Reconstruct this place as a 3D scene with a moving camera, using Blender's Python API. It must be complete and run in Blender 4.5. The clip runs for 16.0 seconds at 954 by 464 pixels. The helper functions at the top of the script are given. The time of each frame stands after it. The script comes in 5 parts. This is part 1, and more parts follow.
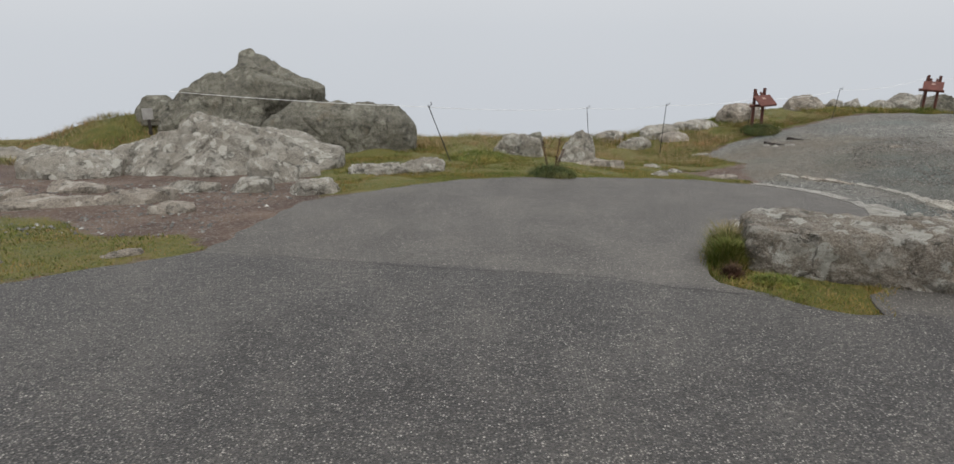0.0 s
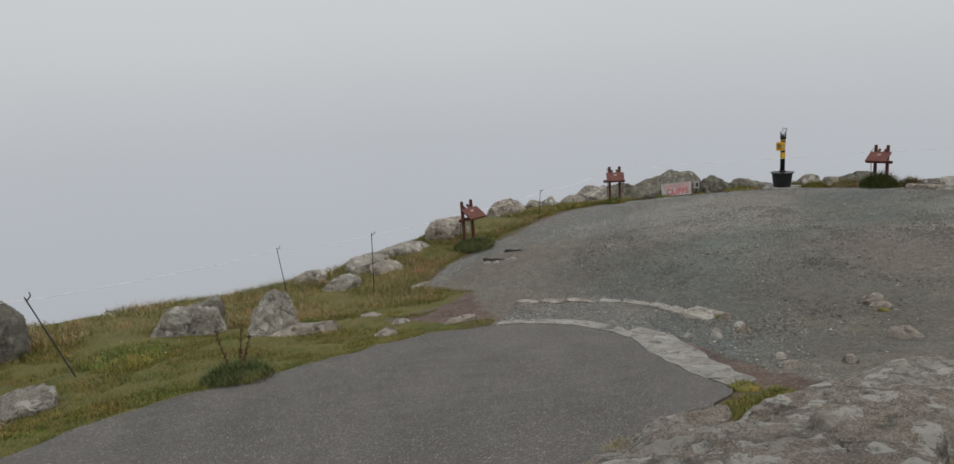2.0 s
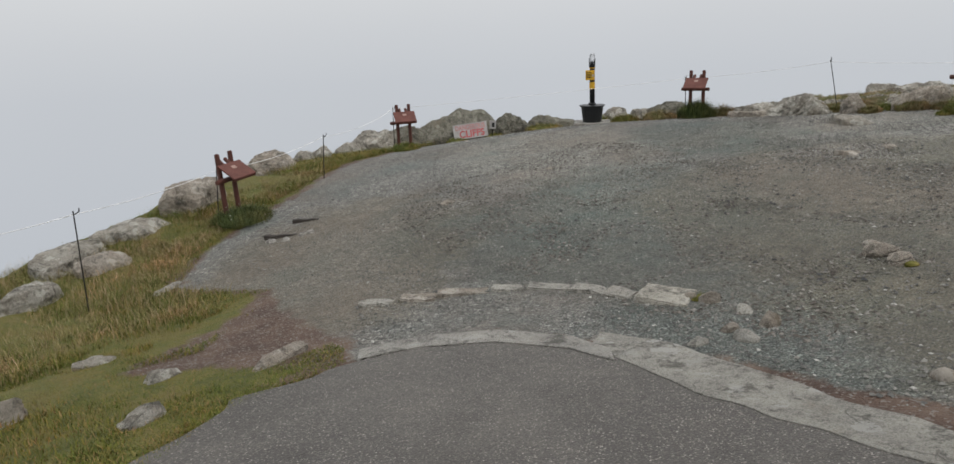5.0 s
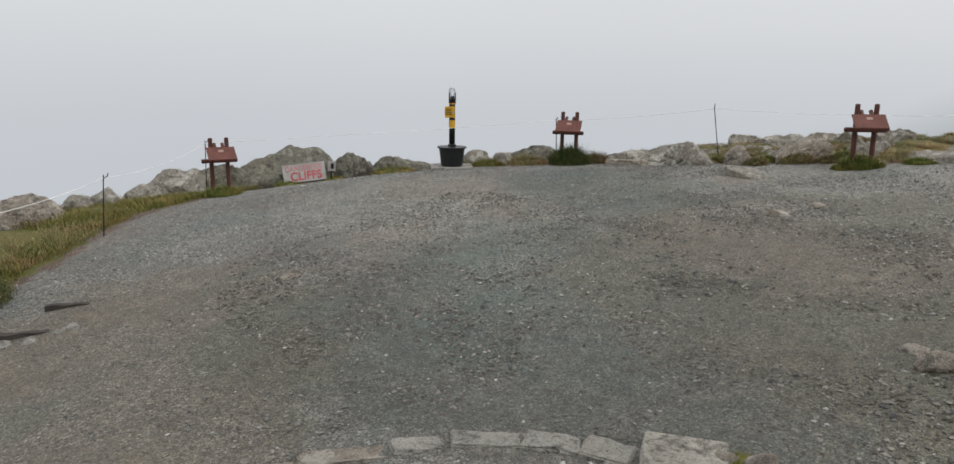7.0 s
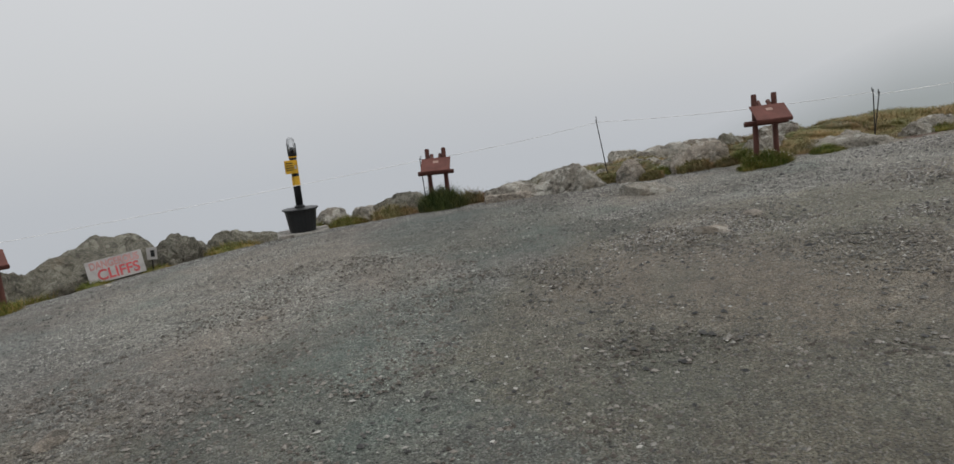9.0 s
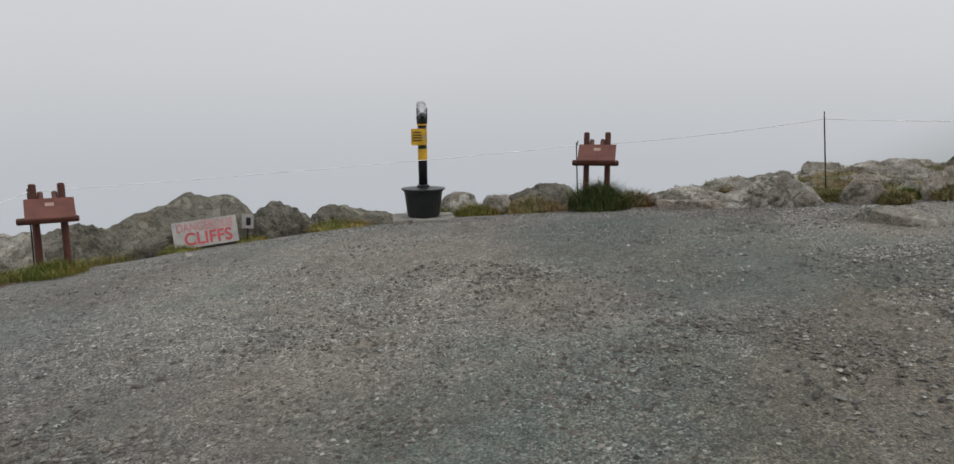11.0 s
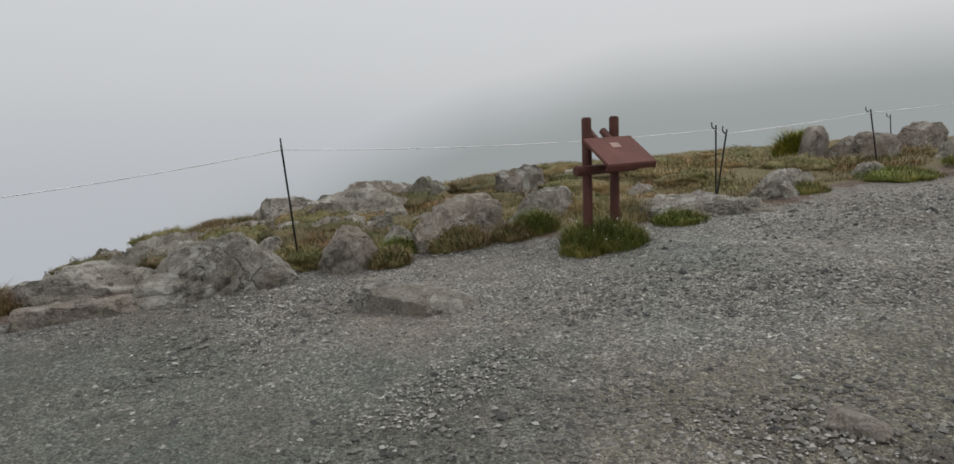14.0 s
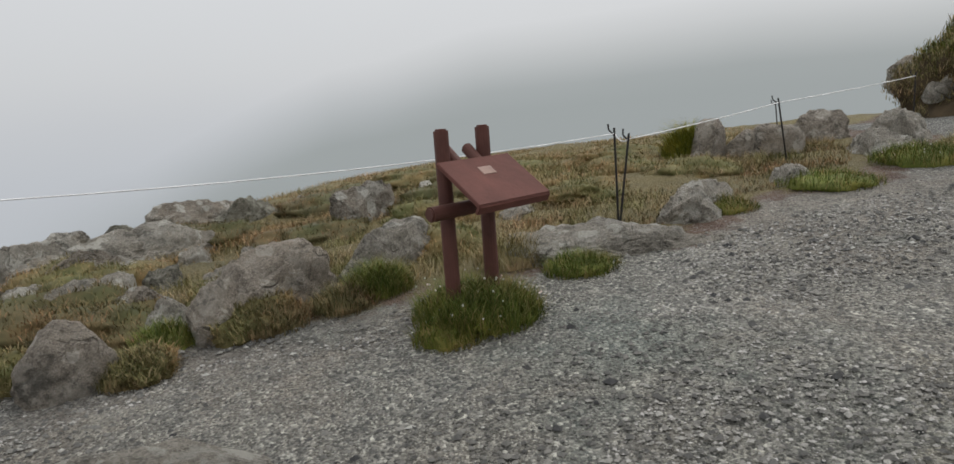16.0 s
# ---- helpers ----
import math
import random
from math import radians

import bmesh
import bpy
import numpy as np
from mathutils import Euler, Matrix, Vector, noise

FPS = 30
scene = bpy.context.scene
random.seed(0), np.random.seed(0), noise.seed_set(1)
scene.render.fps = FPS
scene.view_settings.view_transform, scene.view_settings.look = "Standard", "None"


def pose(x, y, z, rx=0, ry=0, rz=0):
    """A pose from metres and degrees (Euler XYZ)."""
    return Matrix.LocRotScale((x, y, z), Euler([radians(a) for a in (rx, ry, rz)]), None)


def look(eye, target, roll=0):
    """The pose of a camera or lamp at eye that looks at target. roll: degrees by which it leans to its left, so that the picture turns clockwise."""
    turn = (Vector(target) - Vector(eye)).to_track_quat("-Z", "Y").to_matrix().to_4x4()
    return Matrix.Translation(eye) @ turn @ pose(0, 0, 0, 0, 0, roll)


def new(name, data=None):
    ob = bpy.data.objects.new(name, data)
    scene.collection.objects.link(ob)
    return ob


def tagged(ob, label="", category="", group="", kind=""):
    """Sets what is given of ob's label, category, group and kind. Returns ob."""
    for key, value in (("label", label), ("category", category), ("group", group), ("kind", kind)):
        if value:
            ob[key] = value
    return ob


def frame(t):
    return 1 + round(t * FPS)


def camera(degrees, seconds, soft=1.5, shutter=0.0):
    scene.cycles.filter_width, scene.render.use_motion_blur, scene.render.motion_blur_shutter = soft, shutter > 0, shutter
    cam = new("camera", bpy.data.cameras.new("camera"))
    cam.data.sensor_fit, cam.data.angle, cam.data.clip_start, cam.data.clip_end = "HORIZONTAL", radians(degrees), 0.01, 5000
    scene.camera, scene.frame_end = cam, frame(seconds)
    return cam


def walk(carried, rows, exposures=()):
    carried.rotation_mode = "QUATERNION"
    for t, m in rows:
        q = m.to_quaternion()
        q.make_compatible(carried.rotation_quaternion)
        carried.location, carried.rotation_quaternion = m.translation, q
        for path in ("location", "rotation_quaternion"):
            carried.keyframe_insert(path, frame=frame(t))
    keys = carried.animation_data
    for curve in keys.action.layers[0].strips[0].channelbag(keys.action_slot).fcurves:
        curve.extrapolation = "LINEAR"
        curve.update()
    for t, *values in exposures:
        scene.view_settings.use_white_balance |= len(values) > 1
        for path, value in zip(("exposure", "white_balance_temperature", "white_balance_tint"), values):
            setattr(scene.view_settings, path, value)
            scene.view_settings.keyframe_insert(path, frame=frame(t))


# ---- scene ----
cam = camera(67.8, 16.0)
PATH = [
    (0, (0.398, -0.227, 2.136), (0.422, 1.66, 1.473), 0.3),
    (0.5, (0.44, 0.554, 2.145), (0.738, 2.413, 1.469), -1.4),
    (1, (0.547, 1.307, 2.183), (0.918, 3.186, 1.605), 0.6),
    (1.5, (0.745, 2.051, 2.175), (1.414, 3.866, 1.668), -2.8),
    (2, (1.025, 2.82, 2.113), (1.857, 4.597, 1.725), -3.3),
    (2.5, (1.001, 3.416, 2.08), (1.842, 5.157, 1.57), -4.3),
    (3, (1.151, 4.122, 1.996), (2.117, 5.796, 1.482), -5.5),
    (3.5, (1.367, 4.795, 1.803), (2.481, 6.358, 1.241), -3.5),
    (5.8, (2.801, 8.09, 1.222), (4.407, 9.166, 0.71), -4.1),
    (6, (3.02, 8.327, 1.195), (4.674, 9.332, 0.69), -4.0),
    (6.5, (3.451, 8.813, 1.097), (5.167, 9.723, 0.622), -1.7),
    (7, (3.86, 9.128, 1.075), (5.594, 10.021, 0.632), 0.9),
    (7.5, (4.324, 9.434, 0.982), (6.141, 10.14, 0.535), -2.1),
    (8, (4.85, 9.637, 0.908), (6.721, 10.271, 0.599), -4.2),
    (8.5, (5.461, 9.952, 0.784), (7.351, 10.521, 0.46), -4.3),
    (9, (5.853, 10.003, 0.774), (7.745, 10.569, 0.454), -6.1),
    (9.5, (6.387, 10.31, 0.637), (8.28, 10.804, 0.22), -4.0),
    (10, (6.913, 10.568, 0.538), (8.757, 11.234, 0.14), -1.2),
    (12.3, (9.079, 12.116, 0.647), (10.85, 12.997, 0.356), -0.5),
    (12.5, (9.312, 12.082, 0.662), (11.174, 12.748, 0.36), -0.6),
    (13, (10.105, 11.923, 0.663), (12.088, 12.005, 0.412), -1.35),
    (13.2, (10.453, 11.83, 0.663), (12.436, 11.755, 0.414), -1.6),
    (13.5, (10.791, 11.633, 0.669), (12.761, 11.391, 0.426), -1.6),
    (14, (11.42, 11.351, 0.658), (13.317, 10.797, 0.352), -1.6),
    (14.5, (11.948, 11.119, 0.692), (13.83, 10.553, 0.317), -0.5),
    (15, (12.365, 10.965, 0.758), (14.244, 10.363, 0.429), -1.7),
    (15.5, (12.796, 10.751, 0.774), (14.609, 9.961, 0.478), -4.9),
    (16, (13.201, 10.489, 0.77), (14.952, 9.588, 0.421), -3.4),
]
walk(cam, [(t, look(eye, target, roll)) for t, eye, target, roll in PATH],
     [(0, 0.3), (0.5, 0.28), (1.0, 0.26), (1.5, 0.24), (2.0, -0.05), (2.5, -0.08), (3.0, -0.08), (3.5, -0.15), (5.8, 0.3), (6.5, 0.28), (7.0, 0.22), (8.0, 0.05), (8.5, -0.02), (9.5, 0.0), (10.2, 0.08), (12.5, -0.07), (13.2, -0.05), (14.0, -0.03), (14.5, -0.1), (15.0, 0.03), (16.0, 0.06)])

# ---- world, sun, exposure ----
world = bpy.data.worlds.new("fog_world")
scene.world = world
world.use_nodes = True
wn, wl = world.node_tree.nodes, world.node_tree.links
wn.clear()
w_out = wn.new("ShaderNodeOutputWorld")
w_bg = wn.new("ShaderNodeBackground")
w_sky = wn.new("ShaderNodeTexSky")
w_sky.sky_type, w_sky.sun_disc = "NISHITA", False
w_sky.sun_elevation, w_sky.sun_rotation = radians(50), radians(150)
w_sky.air_density, w_sky.dust_density = 1.0, 4.0
w_dim = wn.new("ShaderNodeMix")
w_dim.data_type, w_dim.blend_type = "RGBA", "MULTIPLY"
w_dim.inputs[0].default_value = 1.0
w_dim.inputs[7].default_value = (0.1, 0.1, 0.1, 1)
w_tc = wn.new("ShaderNodeTexCoord")
w_sep = wn.new("ShaderNodeSeparateXYZ")
w_ramp = wn.new("ShaderNodeValToRGB")
w_map = wn.new("ShaderNodeMapRange")
w_map.inputs[1].default_value, w_map.inputs[2].default_value = -1.0, 1.0
w_noise = wn.new("ShaderNodeTexNoise")
w_noise.inputs["Scale"].default_value, w_noise.inputs["Detail"].default_value = 1.3, 3.0
w_var = wn.new("ShaderNodeMapRange")
w_var.inputs[3].default_value, w_var.inputs[4].default_value = 0.95, 1.05
w_mul = wn.new("ShaderNodeMix")
w_mul.data_type, w_mul.blend_type = "RGBA", "MULTIPLY"
w_mul.inputs[0].default_value = 1.0
w_mix = wn.new("ShaderNodeMix")
w_mix.data_type = "RGBA"
w_mix.inputs[0].default_value = 0.93
# thick fog: pale grey at and below eye level, brighter towards the zenith
ramp = w_ramp.color_ramp
ramp.elements[0].position, ramp.elements[0].color = 0.30, (0.45, 0.48, 0.525, 1)
ramp.elements[1].position, ramp.elements[1].color = 1.0, (1.25, 1.27, 1.30, 1)
for where, colour in ((0.47, (0.52, 0.545, 0.58, 1)), (0.53, (0.60, 0.615, 0.635, 1)), (0.60, (0.66, 0.67, 0.685, 1))):
    ramp.elements.new(where).color = colour
wl.new(w_tc.outputs["Generated"], w_sep.inputs[0])
wl.new(w_sep.outputs["Z"], w_map.inputs[0])
wl.new(w_map.outputs[0], w_ramp.inputs[0])
wl.new(w_tc.outputs["Generated"], w_noise.inputs["Vector"])
wl.new(w_noise.outputs["Fac"], w_var.inputs[0])
wl.new(w_ramp.outputs[0], w_mul.inputs[6])
wl.new(w_var.outputs[0], w_mul.inputs[7])
wl.new(w_sky.outputs[0], w_dim.inputs[6])
wl.new(w_dim.outputs[2], w_mix.inputs[6])
wl.new(w_mul.outputs[2], w_mix.inputs[7])
wl.new(w_mix.outputs[2], w_bg.inputs[0])
wl.new(w_bg.outputs[0], w_out.inputs[0])

sun = new("sun", bpy.data.lights.new("sun", "SUN"))
sun.data.energy, sun.data.angle, sun.data.color = 0.7, radians(40), (1.0, 0.97, 0.93)
sun.matrix_world = look((10, -8, 20), (8, 9, 0))


# ---- materials ----
class Mat:
    """A node material with short calls for its nodes."""

    def __init__(self, name, rough=0.8, metal=0.0):
        self.mat = bpy.data.materials.new(name)
        self.mat.use_nodes = True
        self.nt = self.mat.node_tree
        self.bsdf = self.nt.nodes["Principled BSDF"]
        self.bsdf.inputs["Roughness"].default_value = rough
        self.bsdf.inputs["Metallic"].default_value = metal
        self.bsdf.inputs["Specular IOR Level"].default_value = 0.3

    def node(self, kind, **values):
        n = self.nt.nodes.new(kind)
        for key, value in values.items():
            n.inputs[key].default_value = value
        return n

    def link(self, a, b):
        self.nt.links.new(a, b)

    def coords(self, space="Object", shift=False):
        tc = self.node("ShaderNodeTexCoord")
        out = tc.outputs[space]
        if shift:
            info = self.node("ShaderNodeObjectInfo")
            mul = self.nt.nodes.new("ShaderNodeMath")
            mul.operation = "MULTIPLY"
            mul.inputs[1].default_value = 57.0
            self.link(info.outputs["Random"], mul.inputs[0])
            add = self.nt.nodes.new("ShaderNodeVectorMath")
            add.operation = "ADD"
            self.link(out, add.inputs[0])
            self.link(mul.outputs[0], add.inputs[1])
            out = add.outputs[0]
        return out

    def noise(self, vec, scale, detail=4.0, rough=0.6):
        n = self.node("ShaderNodeTexNoise", Scale=scale, Detail=detail, Roughness=rough)
        self.link(vec, n.inputs["Vector"])
        return n.outputs["Fac"]

    def cells(self, vec, scale, feature="F1"):
        n = self.nt.nodes.new("ShaderNodeTexVoronoi")
        n.feature = feature
        n.inputs["Scale"].default_value = scale
        self.link(vec, n.inputs["Vector"])
        return n

    def ramp(self, fac, *stops):
        n = self.nt.nodes.new("ShaderNodeValToRGB")
        els = n.color_ramp.elements
        for e, (at, colour) in zip(els, (stops[0], stops[-1])):
            e.position, e.color = at, (*colour, 1)
        for at, colour in stops[1:-1]:
            els.new(at).color = (*colour, 1)
        self.link(fac, n.inputs[0])
        return n.outputs[0]

    def step(self, fac, lo, hi):
        n = self.nt.nodes.new("ShaderNodeMapRange")
        n.interpolation_type = "SMOOTHSTEP"
        n.inputs[1].default_value, n.inputs[2].default_value = lo, hi
        self.link(fac, n.inputs[0])
        return n.outputs[0]

    def calc(self, op, a, b):
        n = self.nt.nodes.new("ShaderNodeMath")
        n.operation = op
        for i, v in enumerate((a, b)):
            if isinstance(v, (int, float)):
                n.inputs[i].default_value = v
            else:
                self.link(v, n.inputs[i])
        return n.outputs[0]

    def mix(self, fac, a, b, blend="MIX"):
        n = self.nt.nodes.new("ShaderNodeMix")
        n.data_type, n.blend_type = "RGBA", blend
        for i, v in ((0, fac), (6, a), (7, b)):
            if isinstance(v, tuple):
                n.inputs[i].default_value = (*v, 1)
            elif isinstance(v, (int, float)):
                n.inputs[i].default_value = v
            else:
                self.link(v, n.inputs[i])
        return n.outputs[2]

    def done(self, colour, bump=None, strength=0.4, distance=0.02, rough=None):
        if isinstance(colour, tuple):
            self.bsdf.inputs["Base Color"].default_value = (*colour, 1)
        else:
            self.link(colour, self.bsdf.inputs["Base Color"])
        if rough is not None:
            self.link(rough, self.bsdf.inputs["Roughness"])
        if bump is not None:
            n = self.nt.nodes.new("ShaderNodeBump")
            n.inputs["Strength"].default_value, n.inputs["Distance"].default_value = strength, distance
            self.link(bump, n.inputs["Height"])
            self.link(n.outputs[0], self.bsdf.inputs["Normal"])
        return self.mat


def asphalt_material():
    m = Mat("asphalt", 0.68)
    v = m.coords()
    chips = m.cells(v, 78.0)
    tone = m.node("ShaderNodeSeparateColor")
    m.link(chips.outputs["Color"], tone.inputs[0])
    grain = m.ramp(tone.outputs[0], (0.0, (0.03, 0.029, 0.028)), (0.5, (0.105, 0.10, 0.095)), (0.8, (0.25, 0.238, 0.222)), (0.94, (0.33, 0.315, 0.295)), (0.98, (0.5, 0.48, 0.45)))
    binder = m.ramp(m.noise(v, 160.0, 2.0), (0.3, (0.038, 0.037, 0.037)), (0.7, (0.085, 0.082, 0.08)))
    body = m.mix(m.step(chips.outputs["Distance"], 0.25, 0.55), grain, binder)
    worn = m.step(m.noise(v, 0.8, 8.0, 0.7), 0.40, 0.66)
    body = m.mix(m.calc("MULTIPLY", worn, 0.3), body, (0.17, 0.163, 0.151))
    dust = m.step(m.noise(v, 3.1, 6.0, 0.7), 0.5, 0.75)
    body = m.mix(m.calc("MULTIPLY", dust, 0.22), body, (0.19, 0.18, 0.165))
    coarse = m.ramp(m.noise(v, 55.0, 8.0, 0.85), (0.36, (0.5, 0.5, 0.5)), (0.5, (1.0, 1.0, 1.0)), (0.64, (1.75, 1.73, 1.7)))
    body = m.mix(0.9, body, coarse, "MULTIPLY")
    xyz = m.node("ShaderNodeSeparateXYZ")
    m.link(v, xyz.inputs[0])
    past = m.calc("SUBTRACT", m.calc("ADD", xyz.outputs["Y"], m.calc("MULTIPLY", xyz.outputs["X"], 0.28)), 4.55)
    old = m.step(m.calc("ADD", past, m.calc("MULTIPLY", m.noise(v, 2.0, 6.0), 0.4)), 0.15, 0.3)
    stone = m.cells(v, 82.0)
    ssep = m.node("ShaderNodeSeparateColor")
    m.link(stone.outputs["Color"], ssep.inputs[0])
    pale = m.calc("MULTIPLY", m.step(ssep.outputs[1], 0.8, 0.86), m.step(stone.outputs["Distance"], 0.42, 0.26))
    pits = m.calc("MULTIPLY", m.step(ssep.outputs[2], 0.55, 0.65), m.step(stone.outputs["Distance"], 0.6, 0.35))
    fresh = m.mix(m.calc("MULTIPLY", pits, 0.75), body, (0.03, 0.03, 0.031))
    fresh = m.mix(m.calc("MULTIPLY", pale, 0.7), fresh, (0.36, 0.35, 0.33))
    body = m.mix(old, m.mix(1.0, fresh, (0.84, 0.84, 0.845), "MULTIPLY"), m.mix(0.25, body, (0.15, 0.138, 0.122)))
    patches = m.ramp(m.noise(v, 1.5, 9.0, 0.75), (0.32, (0.74, 0.73, 0.72)), (0.5, (1.0, 1.0, 1.0)), (0.68, (1.22, 1.2, 1.17)))
    body = m.mix(0.8, body, patches, "MULTIPLY")
    body = m.mix(1.0, body, (0.96, 0.935, 0.9), "MULTIPLY")
    height = m.calc("ADD", m.calc("MULTIPLY", chips.outputs["Distance"], -1.0), m.calc("MULTIPLY", m.noise(v, 30.0), 0.8))
    return m.done(body, height, 0.75, 0.014)


def ground_material():
    m = Mat("ground_cover", 0.75)
    m.bsdf.inputs["Specular IOR Level"].default_value = 0.35
    v = m.coords()
    att = m.nt.nodes.new("ShaderNodeVertexColor")
    att.layer_name = "cover"
    sep = m.node("ShaderNodeSeparateColor")
    m.link(att.outputs["Color"], sep.inputs[0])
    ragged = m.calc("MULTIPLY", m.calc("SUBTRACT", m.noise(v, 3.5, 6.0, 0.65), 0.5), 0.9)

    def cover(channel):
        return m.step(m.calc("ADD", sep.outputs[channel], ragged), 0.40, 0.60)

    # bare trodden earth, reddish brown with grit
    earth = m.ramp(m.noise(v, 1.7, 7.0, 0.65), (0.3, (0.075, 0.045, 0.032)), (0.52, (0.13, 0.082, 0.058)), (0.75, (0.22, 0.16, 0.12)))
    grit = m.cells(v, 60.0)
    gsep = m.node("ShaderNodeSeparateColor")
    m.link(grit.outputs["Color"], gsep.inputs[0])
    earth = m.mix(m.calc("MULTIPLY", m.step(gsep.outputs[1], 0.82, 0.9), 0.6), earth, (0.30, 0.28, 0.25))
    # gravel: grey-green chippings with brown dirt between
    chip = m.cells(v, 62.0)
    csep = m.node("ShaderNodeSeparateColor")
    m.link(chip.outputs["Color"], csep.inputs[0])
    fine = m.cells(v, 110.0)
    fsep = m.node("ShaderNodeSeparateColor")
    m.link(fine.outputs["Color"], fsep.inputs[0])
    stone = m.ramp(csep.outputs[0], (0.0, (0.04, 0.041, 0.039)), (0.5, (0.125, 0.121, 0.112)), (0.84, (0.22, 0.211, 0.19)), (1.0, (0.42, 0.405, 0.37)))
    small = m.ramp(fsep.outputs[0], (0.0, (0.05, 0.048, 0.043)), (0.6, (0.137, 0.13, 0.117)), (1.0, (0.31, 0.30, 0.27)))
    gravel = m.mix(m.step(m.noise(v, 9.0, 3.0), 0.42, 0.58), stone, small)
    dirt = m.ramp(m.noise(v, 14.0, 6.0, 0.7), (0.3, (0.085, 0.068, 0.055)), (0.55, (0.14, 0.116, 0.096)), (0.75, (0.21, 0.18, 0.15)))
    muddy = m.step(m.noise(v, 0.42, 6.0, 0.62), 0.42, 0.62)
    gravel = m.mix(m.calc("MULTIPLY", muddy, 0.6), gravel, dirt)
    green = m.step(m.noise(v, 0.75, 4.0, 0.6), 0.52, 0.7)
    gravel = m.mix(m.calc("MULTIPLY", green, 0.5), gravel, (0.095, 0.115, 0.105))
    bleached = m.step(m.noise(v, 1.1, 5.0, 0.6), 0.58, 0.74)
    gravel = m.mix(m.calc("MULTIPLY", bleached, 0.5), gravel, (0.25, 0.238, 0.21))
    damp = m.step(m.noise(v, 0.9, 7.0, 0.68), 0.40, 0.27)
    gravel = m.mix(m.calc("MULTIPLY", damp, 0.5), gravel, (0.062, 0.06, 0.055))
    # trodden zones: brown dirt, bleached chippings, damp grey-green silt
    wear = m.nt.nodes.new("ShaderNodeVertexColor")
    wear.layer_name = "wear"
    wsep = m.node("ShaderNodeSeparateColor")
    m.link(wear.outputs["Color"], wsep.inputs[0])
    mottled = m.calc("MULTIPLY", m.calc("SUBTRACT", m.noise(v, 1.6, 10.0, 0.78), 0.5), 1.7)

    def zone(channel, strength):
        return m.calc("MULTIPLY", m.step(m.calc("ADD", wsep.outputs[channel], mottled), 0.25, 0.75), strength)

    gravel = m.mix(zone(2, 0.85), gravel, (0.58, 0.67, 0.66), "MULTIPLY")
    soil = m.ramp(m.noise(v, 34.0, 7.0, 0.78), (0.3, (0.07, 0.06, 0.047)), (0.5, (0.13, 0.113, 0.09)), (0.72, (0.21, 0.19, 0.157)))
    gravel = m.mix(zone(0, 0.34), gravel, soil)
    gravel = m.mix(zone(0, 0.9), gravel, (0.94, 0.89, 0.81), "MULTIPLY")
    gravel = m.mix(zone(1, 0.75), gravel, (1.35, 1.33, 1.28), "MULTIPLY")
    patchy = m.ramp(m.noise(v, 5.0, 10.0, 0.8), (0.32, (0.6, 0.6, 0.6)), (0.5, (1.0, 1.0, 1.0)), (0.68, (1.45, 1.43, 1.4)))
    gravel = m.mix(0.8, gravel, patchy, "MULTIPLY")
    lumpy = m.ramp(m.noise(v, 24.0, 9.0, 0.85), (0.36, (0.55, 0.55, 0.55)), (0.5, (1.0, 1.0, 1.0)), (0.64, (1.6, 1.58, 1.54)))
    gravel = m.mix(0.28, gravel, lumpy, "MULTIPLY")
    # clods and larger stones trodden into the surface
    clod = m.cells(v, 24.0)
    dsep = m.node("ShaderNodeSeparateColor")
    m.link(clod.outputs["Color"], dsep.inputs[0])
    lump = m.calc("MULTIPLY", m.step(m.calc("ADD", clod.outputs["Distance"], m.calc("MULTIPLY", m.noise(v, 70.0, 4.0), 0.5)), 0.72, 0.55), m.step(dsep.outputs[0], 0.55, 0.6))
    gravel = m.mix(m.calc("MULTIPLY", lump, 0.2), gravel, m.ramp(dsep.outputs[1], (0.0, (0.055, 0.053, 0.049)), (0.6, (0.12, 0.116, 0.105)), (1.0, (0.27, 0.26, 0.235))))
    gravel = m.mix(1.0, gravel, (1.38, 1.41, 1.39), "MULTIPLY")
    # single light and dark chips on top of everything
    speck = m.cells(v, 85.0)
    ksep = m.node("ShaderNodeSeparateColor")
    m.link(speck.outputs["Color"], ksep.inputs[0])
    gravel = m.mix(m.calc("MULTIPLY", m.step(ksep.outputs[2], 0.90, 0.95), 0.35), gravel, (0.36, 0.35, 0.32))
    gravel = m.mix(m.calc("MULTIPLY", m.step(ksep.outputs[1], 0.80, 0.86), 0.6), gravel, (0.05, 0.05, 0.047))
    # short mossy turf
    turf = m.ramp(m.noise(v, 2.6, 7.0, 0.7), (0.28, (0.055, 0.066, 0.011)), (0.44, (0.112, 0.115, 0.018)), (0.58, (0.155, 0.13, 0.03)), (0.78, (0.175, 0.118, 0.055)))
    turf = m.mix(m.calc("MULTIPLY", m.step(m.noise(v, 45.0, 3.0), 0.5, 0.7), 0.5), turf, (0.08, 0.09, 0.022))
    nap = m.ramp(m.noise(v, 110.0, 4.0, 0.8), (0.35, (0.45, 0.45, 0.45)), (0.65, (1.6, 1.6, 1.5)))
    turf = m.mix(0.85, turf, nap, "MULTIPLY")
